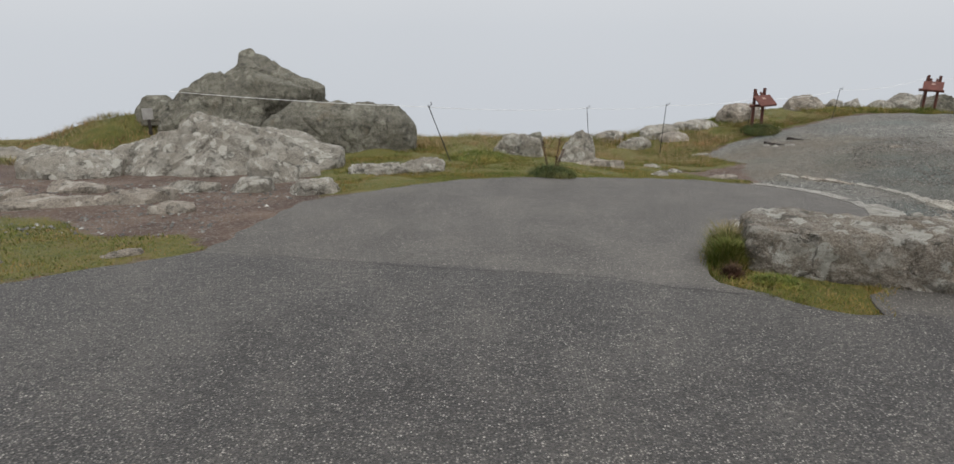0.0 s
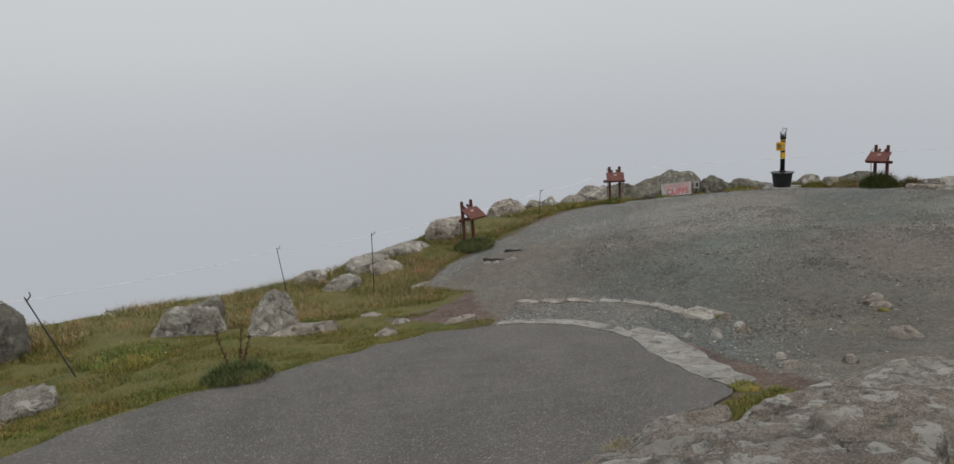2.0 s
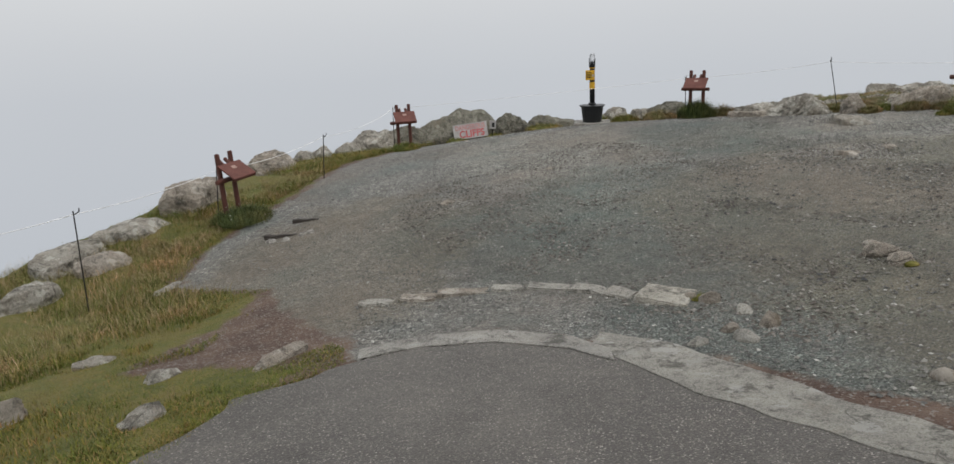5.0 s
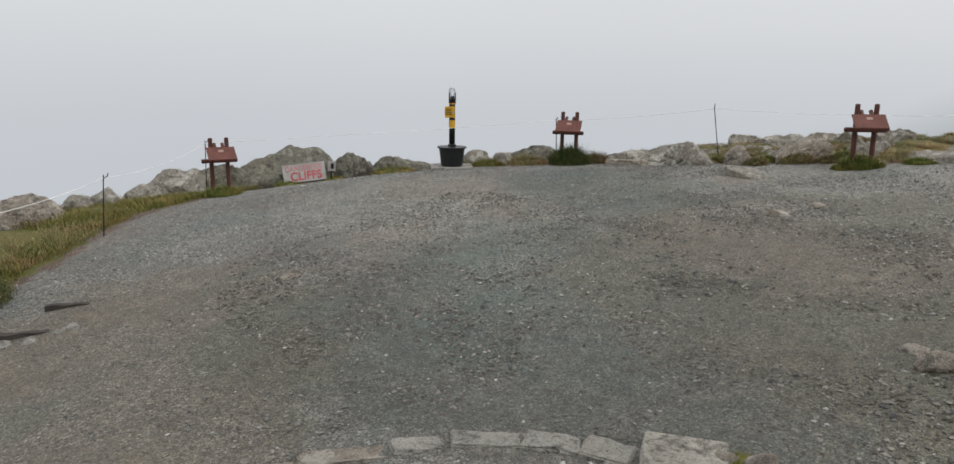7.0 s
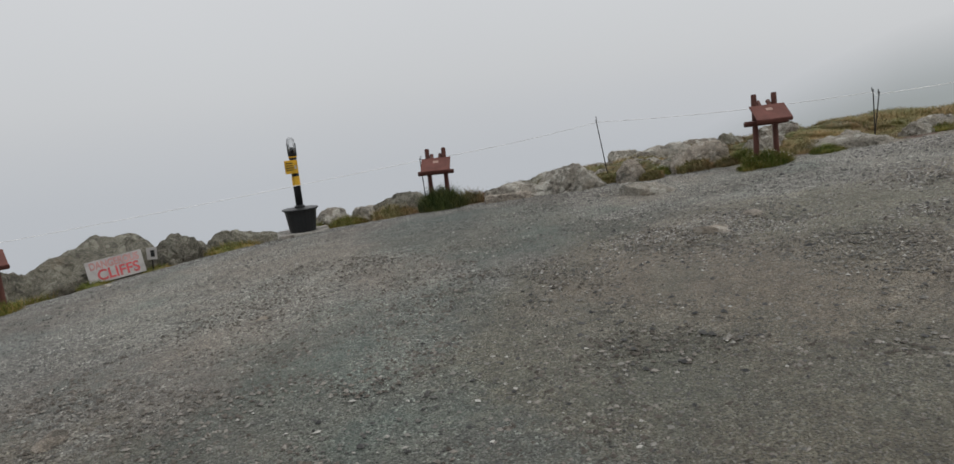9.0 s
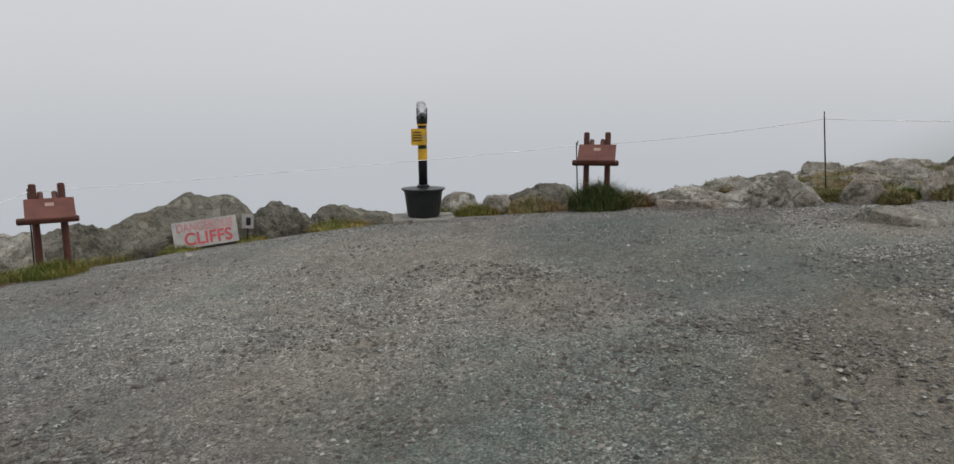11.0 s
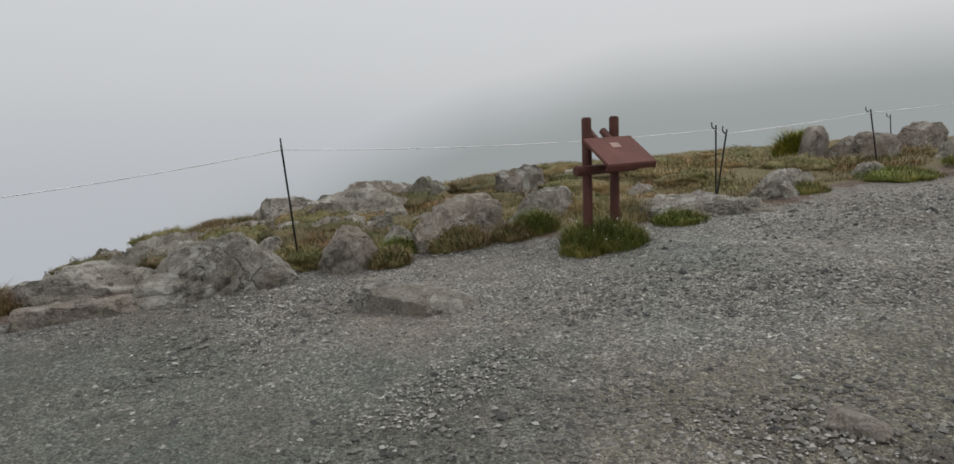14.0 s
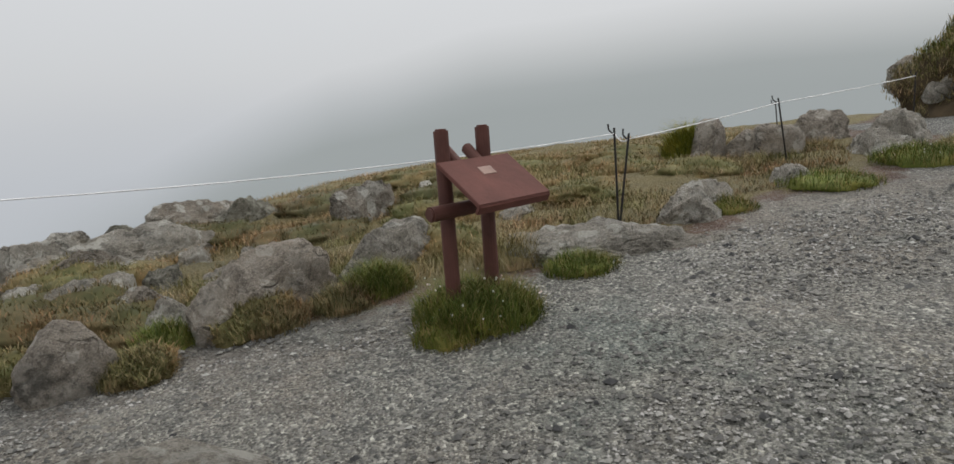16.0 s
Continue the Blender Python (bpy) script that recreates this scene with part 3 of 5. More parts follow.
def build_ground():
    xs, ys = spaced(-70, 80, -9, 24, 0.15), spaced(-70, 60, -6, 22, 0.15)
    gx, gy = np.meshgrid(xs, ys)
    x, y = gx.ravel(), gy.ravel()
    z = height(x, y)
    rough = np.array([noise.fractal(Vector((a * 0.9, b * 0.9, 0.0)), 0.8, 2.1, 4) for a, b in zip(x, y)])
    paved = polygon_distance(x, y, ASPHALT_EDGE)
    gravel = polygon_distance(x, y, GRAVEL_EDGE)
    bank = polygon_distance(x, y, BANK_EDGE)
    verge = np.maximum(polygon_distance(x, y, VERGE_EDGE), polygon_distance(x, y, LEFT_VERGE))
    heath = polygon_distance(x, y, HEATH_EDGE)
    wild = np.clip(np.maximum(bank, heath) / 1.5, 0, 1)
    z = z + rough * np.where(paved > -0.1, 0.0, 0.018 + 0.10 * wild)
    z = z - 0.06 * np.clip(paved / 0.12, 0, 1)
    verts = np.stack([x, y, z], 1)
    nx, ny = len(xs), len(ys)
    i = (np.arange(ny - 1)[:, None] * nx + np.arange(nx - 1)[None, :]).ravel()
    faces = np.stack([i, i + 1, i + nx + 1, i + nx], 1)
    me = bpy.data.meshes.new("ground")
    me.from_pydata(verts.tolist(), [], faces.tolist())
    layer = me.color_attributes.new("cover", "FLOAT_COLOR", "POINT")
    data = np.zeros((len(x), 4), np.float32)
    data[:, 0], data[:, 1], data[:, 2], data[:, 3] = soft(gravel), soft(np.maximum(bank, verge)), soft(heath, 0.5), 1
    layer.data.foreach_set("color", data.ravel())
    zones = me.color_attributes.new("wear", "FLOAT_COLOR", "POINT")
    data = np.zeros((len(x), 4), np.float32)
    for channel, spots in enumerate((BROWN_DIRT, BLEACHED, DAMP)):
        data[:, channel] = np.clip(sum(np.exp(-((x - a) ** 2 + (y - b) ** 2) / (2 * r * r)) for a, b, r in spots), 0, 1)
    data[:, 3] = 1
    zones.data.foreach_set("color", data.ravel())
    me.materials.append(GROUND)
    me.shade_smooth()
    tagged(new("ground", me), "stony headland ground of gravel, bare earth and turf", "ground", kind="structure")


build_ground()


def ragged_outline(poly, step, wobble):
    """The outline walked in short steps with an uneven edge."""
    out = []
    for (ax, ay), (bx, by) in zip(poly, poly[1:] + poly[:1]):
        n = max(1, round(math.hypot(bx - ax, by - ay) / step))
        for k in range(n):
            px, py = ax + (bx - ax) * k / n, ay + (by - ay) * k / n
            o = noise.noise_vector(Vector((px * 3.1, py * 3.1, 0.4))) * wobble
            out.append((px + o.x, py + o.y))
    return out


def sheet(name, poly, lift, thick, material, step=0.12, grid=0.3, wobble=0.05):
    """A slab with an uneven outline that follows the ground."""
    from mathutils import geometry
    edge = ragged_outline(poly, step, wobble)
    n = len(edge)
    ex = np.array(edge)
    gx, gy = np.meshgrid(np.arange(ex[:, 0].min(), ex[:, 0].max(), grid), np.arange(ex[:, 1].min(), ex[:, 1].max(), grid))
    inner = polygon_distance(gx.ravel(), gy.ravel(), edge) > grid * 0.45
    pts = [Vector(p) for p in edge] + [Vector((a, b)) for a, b in zip(gx.ravel()[inner], gy.ravel()[inner])]
    got = geometry.delaunay_2d_cdt(pts, [(k, (k + 1) % n) for k in range(n)], [], 1, 1e-5)
    flat, faces = got[0], [tuple(f) for f in got[2]]
    px, py = np.array([p.x for p in flat]), np.array([p.y for p in flat])
    z = height(px, py) + lift
    verts = [(a, b, c) for a, b, c in zip(px, py, z)]
    origin = {o: k for k, group in enumerate(got[3]) for o in group}
    ring = [origin[k] for k in range(n)]
    start = len(verts)
    verts += [(px[k], py[k], z[k] - thick) for k in ring]
    faces += [(ring[k], start + k, start + (k + 1) % n, ring[(k + 1) % n]) for k in range(n)]
    me = bpy.data.meshes.new(name)
    me.from_pydata(verts, [], faces)
    bm = bmesh.new()
    bm.from_mesh(me)
    bmesh.ops.recalc_face_normals(bm, faces=bm.faces)
    bm.to_mesh(me)
    bm.free()
    me.materials.append(material)
    return new(name, me)


tagged(sheet("road", ASPHALT_EDGE, 0.012, 0.09, ASPHALT, 0.1, 0.3, 0.09), "worn grey asphalt path end with pale aggregate", "asphalt path", kind="structure")


# ---- kerb and concrete edge ----
def concrete_edge():
    inner = ((5.05, 10.95), (5.5, 10.72), (5.87, 10.3), (6.02, 9.72), (5.95, 9.3))
    wide = ((6.18, 9.62), (6.42, 9.72), (6.5, 9.3), (6.2, 8.5), (5.75, 7.6), (5.45, 6.9), (5.12, 6.85), (5.22, 7.3), (5.52, 8.15), (5.77, 8.8), (5.95, 9.2))
    band = tuple(inner) + tuple((x + 0.24 * (x - 3.0) / 3.2, y + 0.17) for x, y in inner[::-1])
    ob = tagged(sheet("concrete_edge", band, 0.022, 0.1, CONCRETE, 0.08, 0.2, 0.025), "thin broken concrete edging round the asphalt", "kerb", kind="structure")
    tagged(sheet("concrete_apron", wide, 0.019, 0.1, PALE_SLAB, 0.08, 0.2, 0.05), "pale crumbling concrete strip beside the asphalt", "kerb", kind="structure")
    return ob


concrete_edge()


def stone_mesh(name, size, seed, material, subdiv=3, boxy=0.62, cuts=6, rough=0.13, flat_top=0.0, strata=0.0, cracks=2, peak=None):
    """A weathered stone: rounded block with upright foot, cut by a few planes, cracked and roughened."""
    rng = random.Random(seed)
    bm = bmesh.new()
    bmesh.ops.create_icosphere(bm, subdivisions=subdiv, radius=1.0)
    planes, joints = [], []
    for _ in range(cuts):
        n = Vector((rng.uniform(-1, 1), rng.uniform(-1, 1), rng.uniform(0.0, 1.0))).normalized()
        planes.append((n, rng.uniform(0.6, 0.9)))
    if flat_top:
        planes.append((Vector((rng.uniform(-0.15, 0.15), rng.uniform(-0.15, 0.15), 1)).normalized(), flat_top))
    for k in range(cracks if subdiv > 3 else 0):
        tip = 1.0 if k % 2 else 0.25
        joints.append((Vector((rng.uniform(-1, 1), rng.uniform(-1, 1), rng.uniform(-tip, tip))).normalized(), rng.uniform(-0.4, 0.4)))
    off = Vector((rng.uniform(-50, 50), rng.uniform(-50, 50), rng.uniform(-50, 50)))
    power = 2 / boxy
    for v in bm.verts:
        c = v.co / sum(abs(k) ** power for k in v.co) ** (1 / power)
        if c.z < 0:
            r = (abs(c.x) ** power + abs(c.y) ** power) ** (1 / power)
            grow = min(1 / max(r, 0.01), 1.6)
            c.x, c.y = c.x * grow, c.y * grow
        for n, k in planes:
            over = c.dot(n) - k
            if over > 0:
                c = c - n * over * 0.97
        v.co = c
    # true proportions first, so that the relief is not squashed with the block
    lo = [min(v.co[i] for v in bm.verts) for i in range(3)]
    hi = [max(v.co[i] for v in bm.verts) for i in range(3)]
    mean = (size[0] * size[1] * size[2]) ** (1 / 3) * 0.6
    for v in bm.verts:
        u = [(v.co[i] - lo[i]) / (hi[i] - lo[i]) - 0.5 for i in range(3)]
        c = Vector((u[0] * size[0], u[1] * size[1], ((u[2] + 0.5) * 1.45 - 0.45) * size[2]))
        if peak and c.z > 0:
            c.z *= 1 - peak[1] * 1.9 * (u[0] - peak[0]) ** 2
        q = c / mean
        d = Vector((c.x / size[0], c.y / size[1], (c.z + 0.1 * size[2]) / (1.4 * size[2]))).normalized()
        bump = noise.fractal(q * 1.0 + off, 0.9, 2.0, 3) * rough * 0.8 + noise.fractal(q * 3.5 + off, 0.7, 2.1, 6) * rough * 0.5
        crease = 1 - 2 * abs(noise.noise(q * 2.1 + off * 0.7))
        bump += rough * (0.3 * crease * abs(crease) - 0.16 * max(0.0, 1 - 9 * abs(noise.noise(q * 3.3 + off * 1.3))))
        split = abs(noise.noise(q * 1.1 + off * 1.7))
        if split < 0.05:
            bump -= (0.05 - split) * 1.0
        for n, k in joints:
            gap = abs(q.dot(n) - k * 1.4 + 0.12 * noise.noise(q * 1.6 + off))
            if gap < 0.06:
                bump -= (0.06 - gap) * 0.9
        if strata:
            bump += strata * 1.5 * math.sin(q.z * 6.0 + noise.noise(q * 0.8 + off) * 2.5)
        v.co = c + d * (bump - rough * 0.15) * mean
    me = mesh_from(name, bm)
    me.materials.append(material)
    me.shade_smooth()
    me.set_sharp_from_angle(angle=radians(38))
    return me


def rock(x, y, w, d, h, rz, seed, material, label, name="rock", z=None, subdiv=3, group="", **shape):
    if "boxy" not in shape:
        w, d, h = w * 0.94, d * 0.94, h * 0.9
    ob = new(name, stone_mesh(name, (w, d, h), seed, material, subdiv, **shape))
    ob.matrix_basis = pose(x, y, (ground_z(x, y) if z is None else z) - 0.01, 0, 0, rz)
    return tagged(ob, label, "rock", group)


# kerb of old granite setts round the path's end: x, y, length, width, turn
KERB = ((6.12, 12.0, 0.32, 0.16, -62), (6.40, 11.72, 0.34, 0.17, -55), (6.72, 11.42, 0.50, 0.17, -50), (7.0, 11.12, 0.30, 0.17, -55), (7.22, 10.78, 0.42, 0.19, -65),
        (7.34, 10.42, 0.34, 0.19, -78), (7.38, 10.10, 0.30, 0.22, -88), (7.46, 9.70, 0.46, 0.40, -80))
kerb = thing("kerb", pose(0, 0, 0), "curved kerb of worn granite setts", "kerb", kind="structure")
for k, (x, y, length, width, turn) in enumerate(KERB):
    bm = box((length, width, 0.16), (0, 0, -0.045), 0.012)
    bmesh.ops.subdivide_edges(bm, edges=[e for e in bm.edges if e.calc_length() > 0.06], cuts=3, use_grid_fill=True)
    for v in bm.verts:
        v.co += noise.noise_vector(v.co * 9 + Vector((k * 5.0, 0, 0))) * 0.02 + noise.noise_vector(v.co * 30 + Vector((k * 5.0, 0, 0))) * 0.006
    ob = part("kerb_stone", bm, SETT if k == 7 else PALE_SLAB if k in (0, 3, 4, 5, 6) else GRANITE_WARM, kerb)
    ob.matrix_basis = pose(x, y, ground_z(x, y) - (0.012 if k < 7 else -0.005), 0, 0, turn)

# loose stones by the kerb and on the gravel
for k, (x, y, w, h) in enumerate(((7.16, 8.69, 0.24, 0.12), (6.75, 8.72, 0.21, 0.09), (6.9, 8.9, 0.15, 0.09), (7.38, 8.98, 0.19, 0.06), (7.5, 9.32, 0.2, 0.12), (6.56, 8.99, 0.18, 0.07),
                                  (7.52, 9.5, 0.15, 0.08), (9.1, 8.42, 0.34, 0.13), (8.92, 8.22, 0.3, 0.1), (9.3, 8.55, 0.2, 0.08), (7.85, 7.2, 0.36, 0.13), (7.3, 7.3, 0.16, 0.06), (6.4, 7.5, 0.16, 0.08), (6.1, 7.1, 0.2, 0.1),
                                  (6.6, 6.9, 0.22, 0.1), (12.95, 9.75, 0.42, 0.07), (13.4, 9.35, 0.3, 0.05), (13.7, 17.8, 0.22, 0.05), (11.45, 13.86, 0.12, 0.05), (9.2, 14.0, 0.3, 0.05))):
    rock(x, y, w, w * 0.72, h, k * 67, 300 + k, (GRANITE_WARM, PALE_SLAB)[k in (1, 3, 5)], "small loose granite stone lying on gravel", "stone", subdiv=2, group="loose stones on the gravel")

# ---- boulders ----
# the near boulder beside the asphalt and the slabs behind it
rock(3.2, 4.66, 1.5, 0.78, 0.42, -17, 11, GRANITE_LICHEN, "low broad granite boulder blotched with pale lichen beside asphalt", "boulder", subdiv=6, boxy=0.36, cuts=1, rough=0.1, flat_top=0.85, cracks=1)
rock(4.1, 4.98, 0.8, 0.6, 0.36, 10, 18, GRANITE_LICHEN, "pale shoulder of rock beside the lichened boulder", "boulder", subdiv=5, boxy=0.5, cuts=3, rough=0.1)
rock(3.5, 5.35, 1.75, 0.95, 0.31, 4, 17, GRANITE_LICHEN, "sloping back of the lichened boulder, crusted white", "boulder", subdiv=6, boxy=0.5, cuts=2, rough=0.1, flat_top=0.8, cracks=1)
rock(4.85, 5.4, 1.35, 1.05, 0.25, 22, 12, GRANITE_LICHEN, "flat lichened granite slab sunk in turf", "boulder", subdiv=5, boxy=0.5, cuts=3, rough=0.09, flat_top=0.75)
rock(3.72, 5.98, 0.95, 0.42, 0.2, 14, 191, GRANITE_LICHEN, "low cracked lichened rock beside asphalt", subdiv=5, boxy=0.5, cuts=6, rough=0.12)
rock(4.6, 5.92, 0.85, 0.5, 0.2, 12, 19, GRANITE_LICHEN, "low lichened rock beside asphalt", subdiv=5, boxy=0.55, cuts=3, rough=0.1)
rock(5.75, 5.72, 1.25, 0.85, 0.2, -18, 14, GRANITE, "long pale slab of rock at the edge of the gravel", subdiv=5, boxy=0.55, cuts=3, rough=0.1, flat_top=0.75)
rock(5.9, 4.9, 0.8, 0.6, 0.22, 40, 16, GRANITE, "flat pale granite slab in turf", subdiv=4, flat_top=0.7)

# the tor and the slabs in front of it
rock(-4.7, 14.25, 2.1, 1.5, 1.38, 6, 21, GRANITE_DARK, "dark weathered granite block at the foot of a tor", "boulder", z=-0.95, subdiv=6, boxy=0.6, cuts=5, rough=0.1, strata=0.02)
rock(-3.35, 14.75, 2.0, 1.5, 0.95, -8, 22, GRANITE_DARK, "jointed granite block under the tor's cap", "boulder", z=-0.95, subdiv=5, boxy=0.5, cuts=5, rough=0.1, strata=0.03)
rock(-3.78, 14.75, 2.4, 1.5, 0.98, -3, 23, GRANITE_DARK, "overhanging weathered capstone on top of a granite tor", "boulder", z=-0.2, subdiv=6, boxy=0.7, cuts=4, rough=0.06, strata=0.05, peak=(-0.1, 0.6), cracks=1)
rock(-2.15, 13.75, 2.95, 1.7, 0.98, 2, 24, GRANITE_DARK, "big rounded granite boulder blotched with grey lichen", "boulder", z=-1.02, subdiv=6, boxy=0.6, cuts=4, rough=0.09)
rock(-3.5, 11.0, 3.7, 2.3, 0.92, 7, 25, GRANITE, "long sloping pale granite outcrop", "boulder", z=-0.72, subdiv=6, boxy=0.6, cuts=9, rough=0.085, strata=0.022, cracks=4, peak=(0.05, 0.5))
rock(-5.6, 10.3, 1.5, 1.2, 0.48, -12, 26, GRANITE, "low grey granite outcrop in bare earth", "boulder", subdiv=4)
rock(-2.3, 9.3, 0.72, 0.6, 0.42, 10, 27, GRANITE, "squat brownish boulder beside the outcrop", subdiv=4)
rock(-2.35, 8.45, 0.6, 0.4, 0.2, -8, 28, GRANITE, "flat pale rock in worn earth", subdiv=4, flat_top=0.6)
rock(-1.5, 8.2, 0.68, 0.4, 0.2, 15, 29, GRANITE, "low pale rock at the asphalt's edge", subdiv=4, flat_top=0.7)
rock(-0.95, 9.95, 0.85, 0.6, 0.17, 20, 30, GRANITE, "pale broken slab in turf", subdiv=5, rough=0.2, cracks=3)
rock(-0.35, 10.25, 0.8, 0.6, 0.2, 10, 31, GRANITE, "pale broken slab in turf", subdiv=5, rough=0.2, cracks=3)
rock(-3.4, 7.6, 1.0, 0.45, 0.16, 25, 32, GRANITE_WARM, "flat stone half buried in reddish earth", subdiv=4, flat_top=0.6)
rock(-4.6, 8.6, 0.9, 0.4, 0.14, -10, 33, GRANITE_WARM, "flat stone half buried in reddish earth", subdiv=3, flat_top=0.6)
rock(-2.75, 7.0, 0.5, 0.3, 0.12, 30, 34, GRANITE_WARM, "small flat stone in reddish earth", subdiv=3, flat_top=0.6)
rock(-4.3, 7.3, 1.3, 0.5, 0.14, 18, 35, GRANITE_WARM, "flat stone half buried in reddish earth", subdiv=4, flat_top=0.6)
rock(-3.35, 4.75, 0.5, 0.2, 0.07, 16, 351, GRANITE_WARM, "pale chip of stone by the asphalt", subdiv=3)
rock(-5.3, 7.9, 1.0, 0.4, 0.13, -8, 352, GRANITE_WARM, "flat stone half buried in reddish earth", subdiv=4, flat_top=0.6)
rock(-3.1, 8.5, 0.7, 0.4, 0.16, 10, 353, GRANITE, "low brownish rock in worn earth", subdiv=4)
rock(-2.0, 9.75, 0.55, 0.4, 0.2, 14, 354, GRANITE, "pale broken rock beside the outcrop", subdiv=4)
rock(-2.35, 5.05, 0.34, 0.18, 0.06, 25, 36, GRANITE_WARM, "pale chip of stone by the asphalt", subdiv=3)
rock(-7.0, 12.4, 1.6, 0.8, 0.35, 8, 37, GRANITE, "low granite rock in rough grass", subdiv=4)
rock(-8.8, 13.2, 1.8, 0.9, 0.35, -6, 38, GRANITE, "low granite rock in rough grass", subdiv=4)
rock(-6.6, 16.0, 1.4, 0.9, 0.5, 5, 39, GRANITE_DARK, "dark rock showing behind a grassy hump", z=-0.75, subdiv=3)

# rocks in the bank
rock(2.45, 12.6, 0.85, 0.55, 0.66, 12, 41, GRANITE, "upright grey boulder in the turf bank", "boulder", subdiv=5, boxy=0.66, cuts=8, peak=(0.12, 0.8))
rock(2.75, 12.25, 1.0, 0.35, 0.16, 8, 42, GRANITE_WARM, "pale slab lying against a boulder", subdiv=4, flat_top=0.6)
rock(1.38, 13.4, 1.05, 0.6, 0.48, -14, 43, GRANITE, "pointed grey rock in long grass", subdiv=5, boxy=0.62, cuts=9, peak=(0.05, 0.8))
rock(1.6, 14.2, 0.7, 0.5, 0.5, -5, 44, GRANITE_DARK, "dark rock in long grass", subdiv=4)
rock(4.3, 16.3, 0.94, 0.5, 0.27, 15, 45, GRANITE, "pale rock on the cliff-top bank", subdiv=4)
rock(3.9, 17.2, 0.75, 0.5, 0.23, -15, 451, GRANITE, "pale rock on the cliff-top bank", subdiv=3)
rock(5.4, 16.7, 0.78, 0.5, 0.27, 5, 46, GRANITE_WARM, "low pinkish rock on the bank", subdiv=4)
rock(5.2, 17.3, 1.19, 0.6, 0.26, 25, 47, GRANITE, "grey rock on the cliff-top bank", subdiv=4)
rock(6.2, 17.6, 1.25, 0.6, 0.26, -12, 48, GRANITE, "grey rock on the cliff-top bank", subdiv=3)
rock(4.05, 12.05, 0.36, 0.22, 0.1, 30, 49, GRANITE, "small flat stone in turf", "stone", subdiv=3)
rock(3.6, 11.25, 0.34, 0.2, 0.1, 15, 50, GRANITE, "small flat stone in turf", "stone", subdiv=3)
rock(4.0, 13.2, 0.4, 0.22, 0.09, -15, 501, GRANITE, "small flat stone in turf", "stone", subdiv=3)
rock(4.7, 11.55, 0.75, 0.2, 0.08, 12, 502, GRANITE_WARM, "flat stone at the asphalt's edge", "stone", subdiv=3)
rock(5.55, 15.2, 0.5, 0.15, 0.06, 25, 503, CONCRETE, "flat stone at the gravel's edge", "stone", subdiv=3)

# the rim of boulders along the cliff: x, y, width, depth, height, turn, stone
RIM = ((7.35, 18.1, 1.0, 0.8, 0.55, 20, GRANITE_WARM), (9.65, 19.3, 0.95, 0.8, 0.52, 10, GRANITE_WARM), (10.7, 19.75, 0.5, 0.45, 0.33, -20, GRANITE), (11.35, 19.95, 0.5, 0.45, 0.4, 35, GRANITE),
       (12.2, 20.2, 0.7, 0.55, 0.38, 5, GRANITE), (13.1, 20.2, 1.2, 0.9, 0.7, -25, GRANITE), (13.9, 20.0, 1.3, 0.9, 0.84, -12, GRANITE_DARK), (16.05, 18.45, 1.05, 0.8, 0.80, -50, GRANITE_DARK),
       (16.5, 17.5, 1.35, 0.7, 0.52, -62, GRANITE_DARK), (16.95, 16.0, 0.62, 0.6, 0.52, -70, GRANITE), (17.1, 15.35, 0.52, 0.5, 0.42, -65, GRANITE), (17.35, 14.8, 0.8, 0.7, 0.6, -60, GRANITE_DARK),
       (17.75, 13.0, 0.95, 0.7, 0.28, -80, GRANITE), (18.4, 12.0, 0.8, 0.6, 0.32, -60, GRANITE))
for k, (x, y, w, d, h, turn, stone) in enumerate(RIM):
    rock(x, y, w * 1.15, d, h * 0.76, turn, 60 + k, stone, "grey granite boulder on the cliff-top rim", "boulder", subdiv=5, group="boulders along the cliff rim", boxy=0.58, cuts=8, rough=0.14)
rock(15.12, 19.62, 2.3, 1.1, 0.92, -32, 80, GRANITE_DARK, "large rounded dark granite boulder behind a warning board", "boulder", subdiv=5, boxy=0.6, rough=0.1)
rock(16.68, 12.58, 0.95, 0.4, 0.13, -75, 81, GRANITE_WARM, "flat pale slab lying on the gravel", "boulder", subdiv=4, flat_top=0.6)
rock(16.98, 11.74, 1.2, 0.75, 0.44, -70, 82, GRANITE, "large tilted furrowed granite boulder", "boulder", subdiv=6, boxy=0.6, cuts=7, rough=0.1, cracks=4, peak=(0.22, 0.7))
rock(18.05, 12.85, 0.95, 0.7, 0.26, -70, 83, GRANITE, "long low granite boulder", "boulder", subdiv=4)
rock(15.78, 10.5, 0.92, 0.42, 0.17, 66, 84, GRANITE, "wedge-shaped pale stone set in the gravel", "boulder", subdiv=5, boxy=0.5, cuts=7, rough=0.07, cracks=1, peak=(0.3, 0.7))

rock(17.05, 10.74, 0.56, 0.4, 0.34, -70, 842, GRANITE_WARM, "pinkish wedge of granite at the gravel's edge", "boulder", subdiv=5, boxy=0.75, cuts=3, rough=0.1, peak=(-0.15, 0.8))

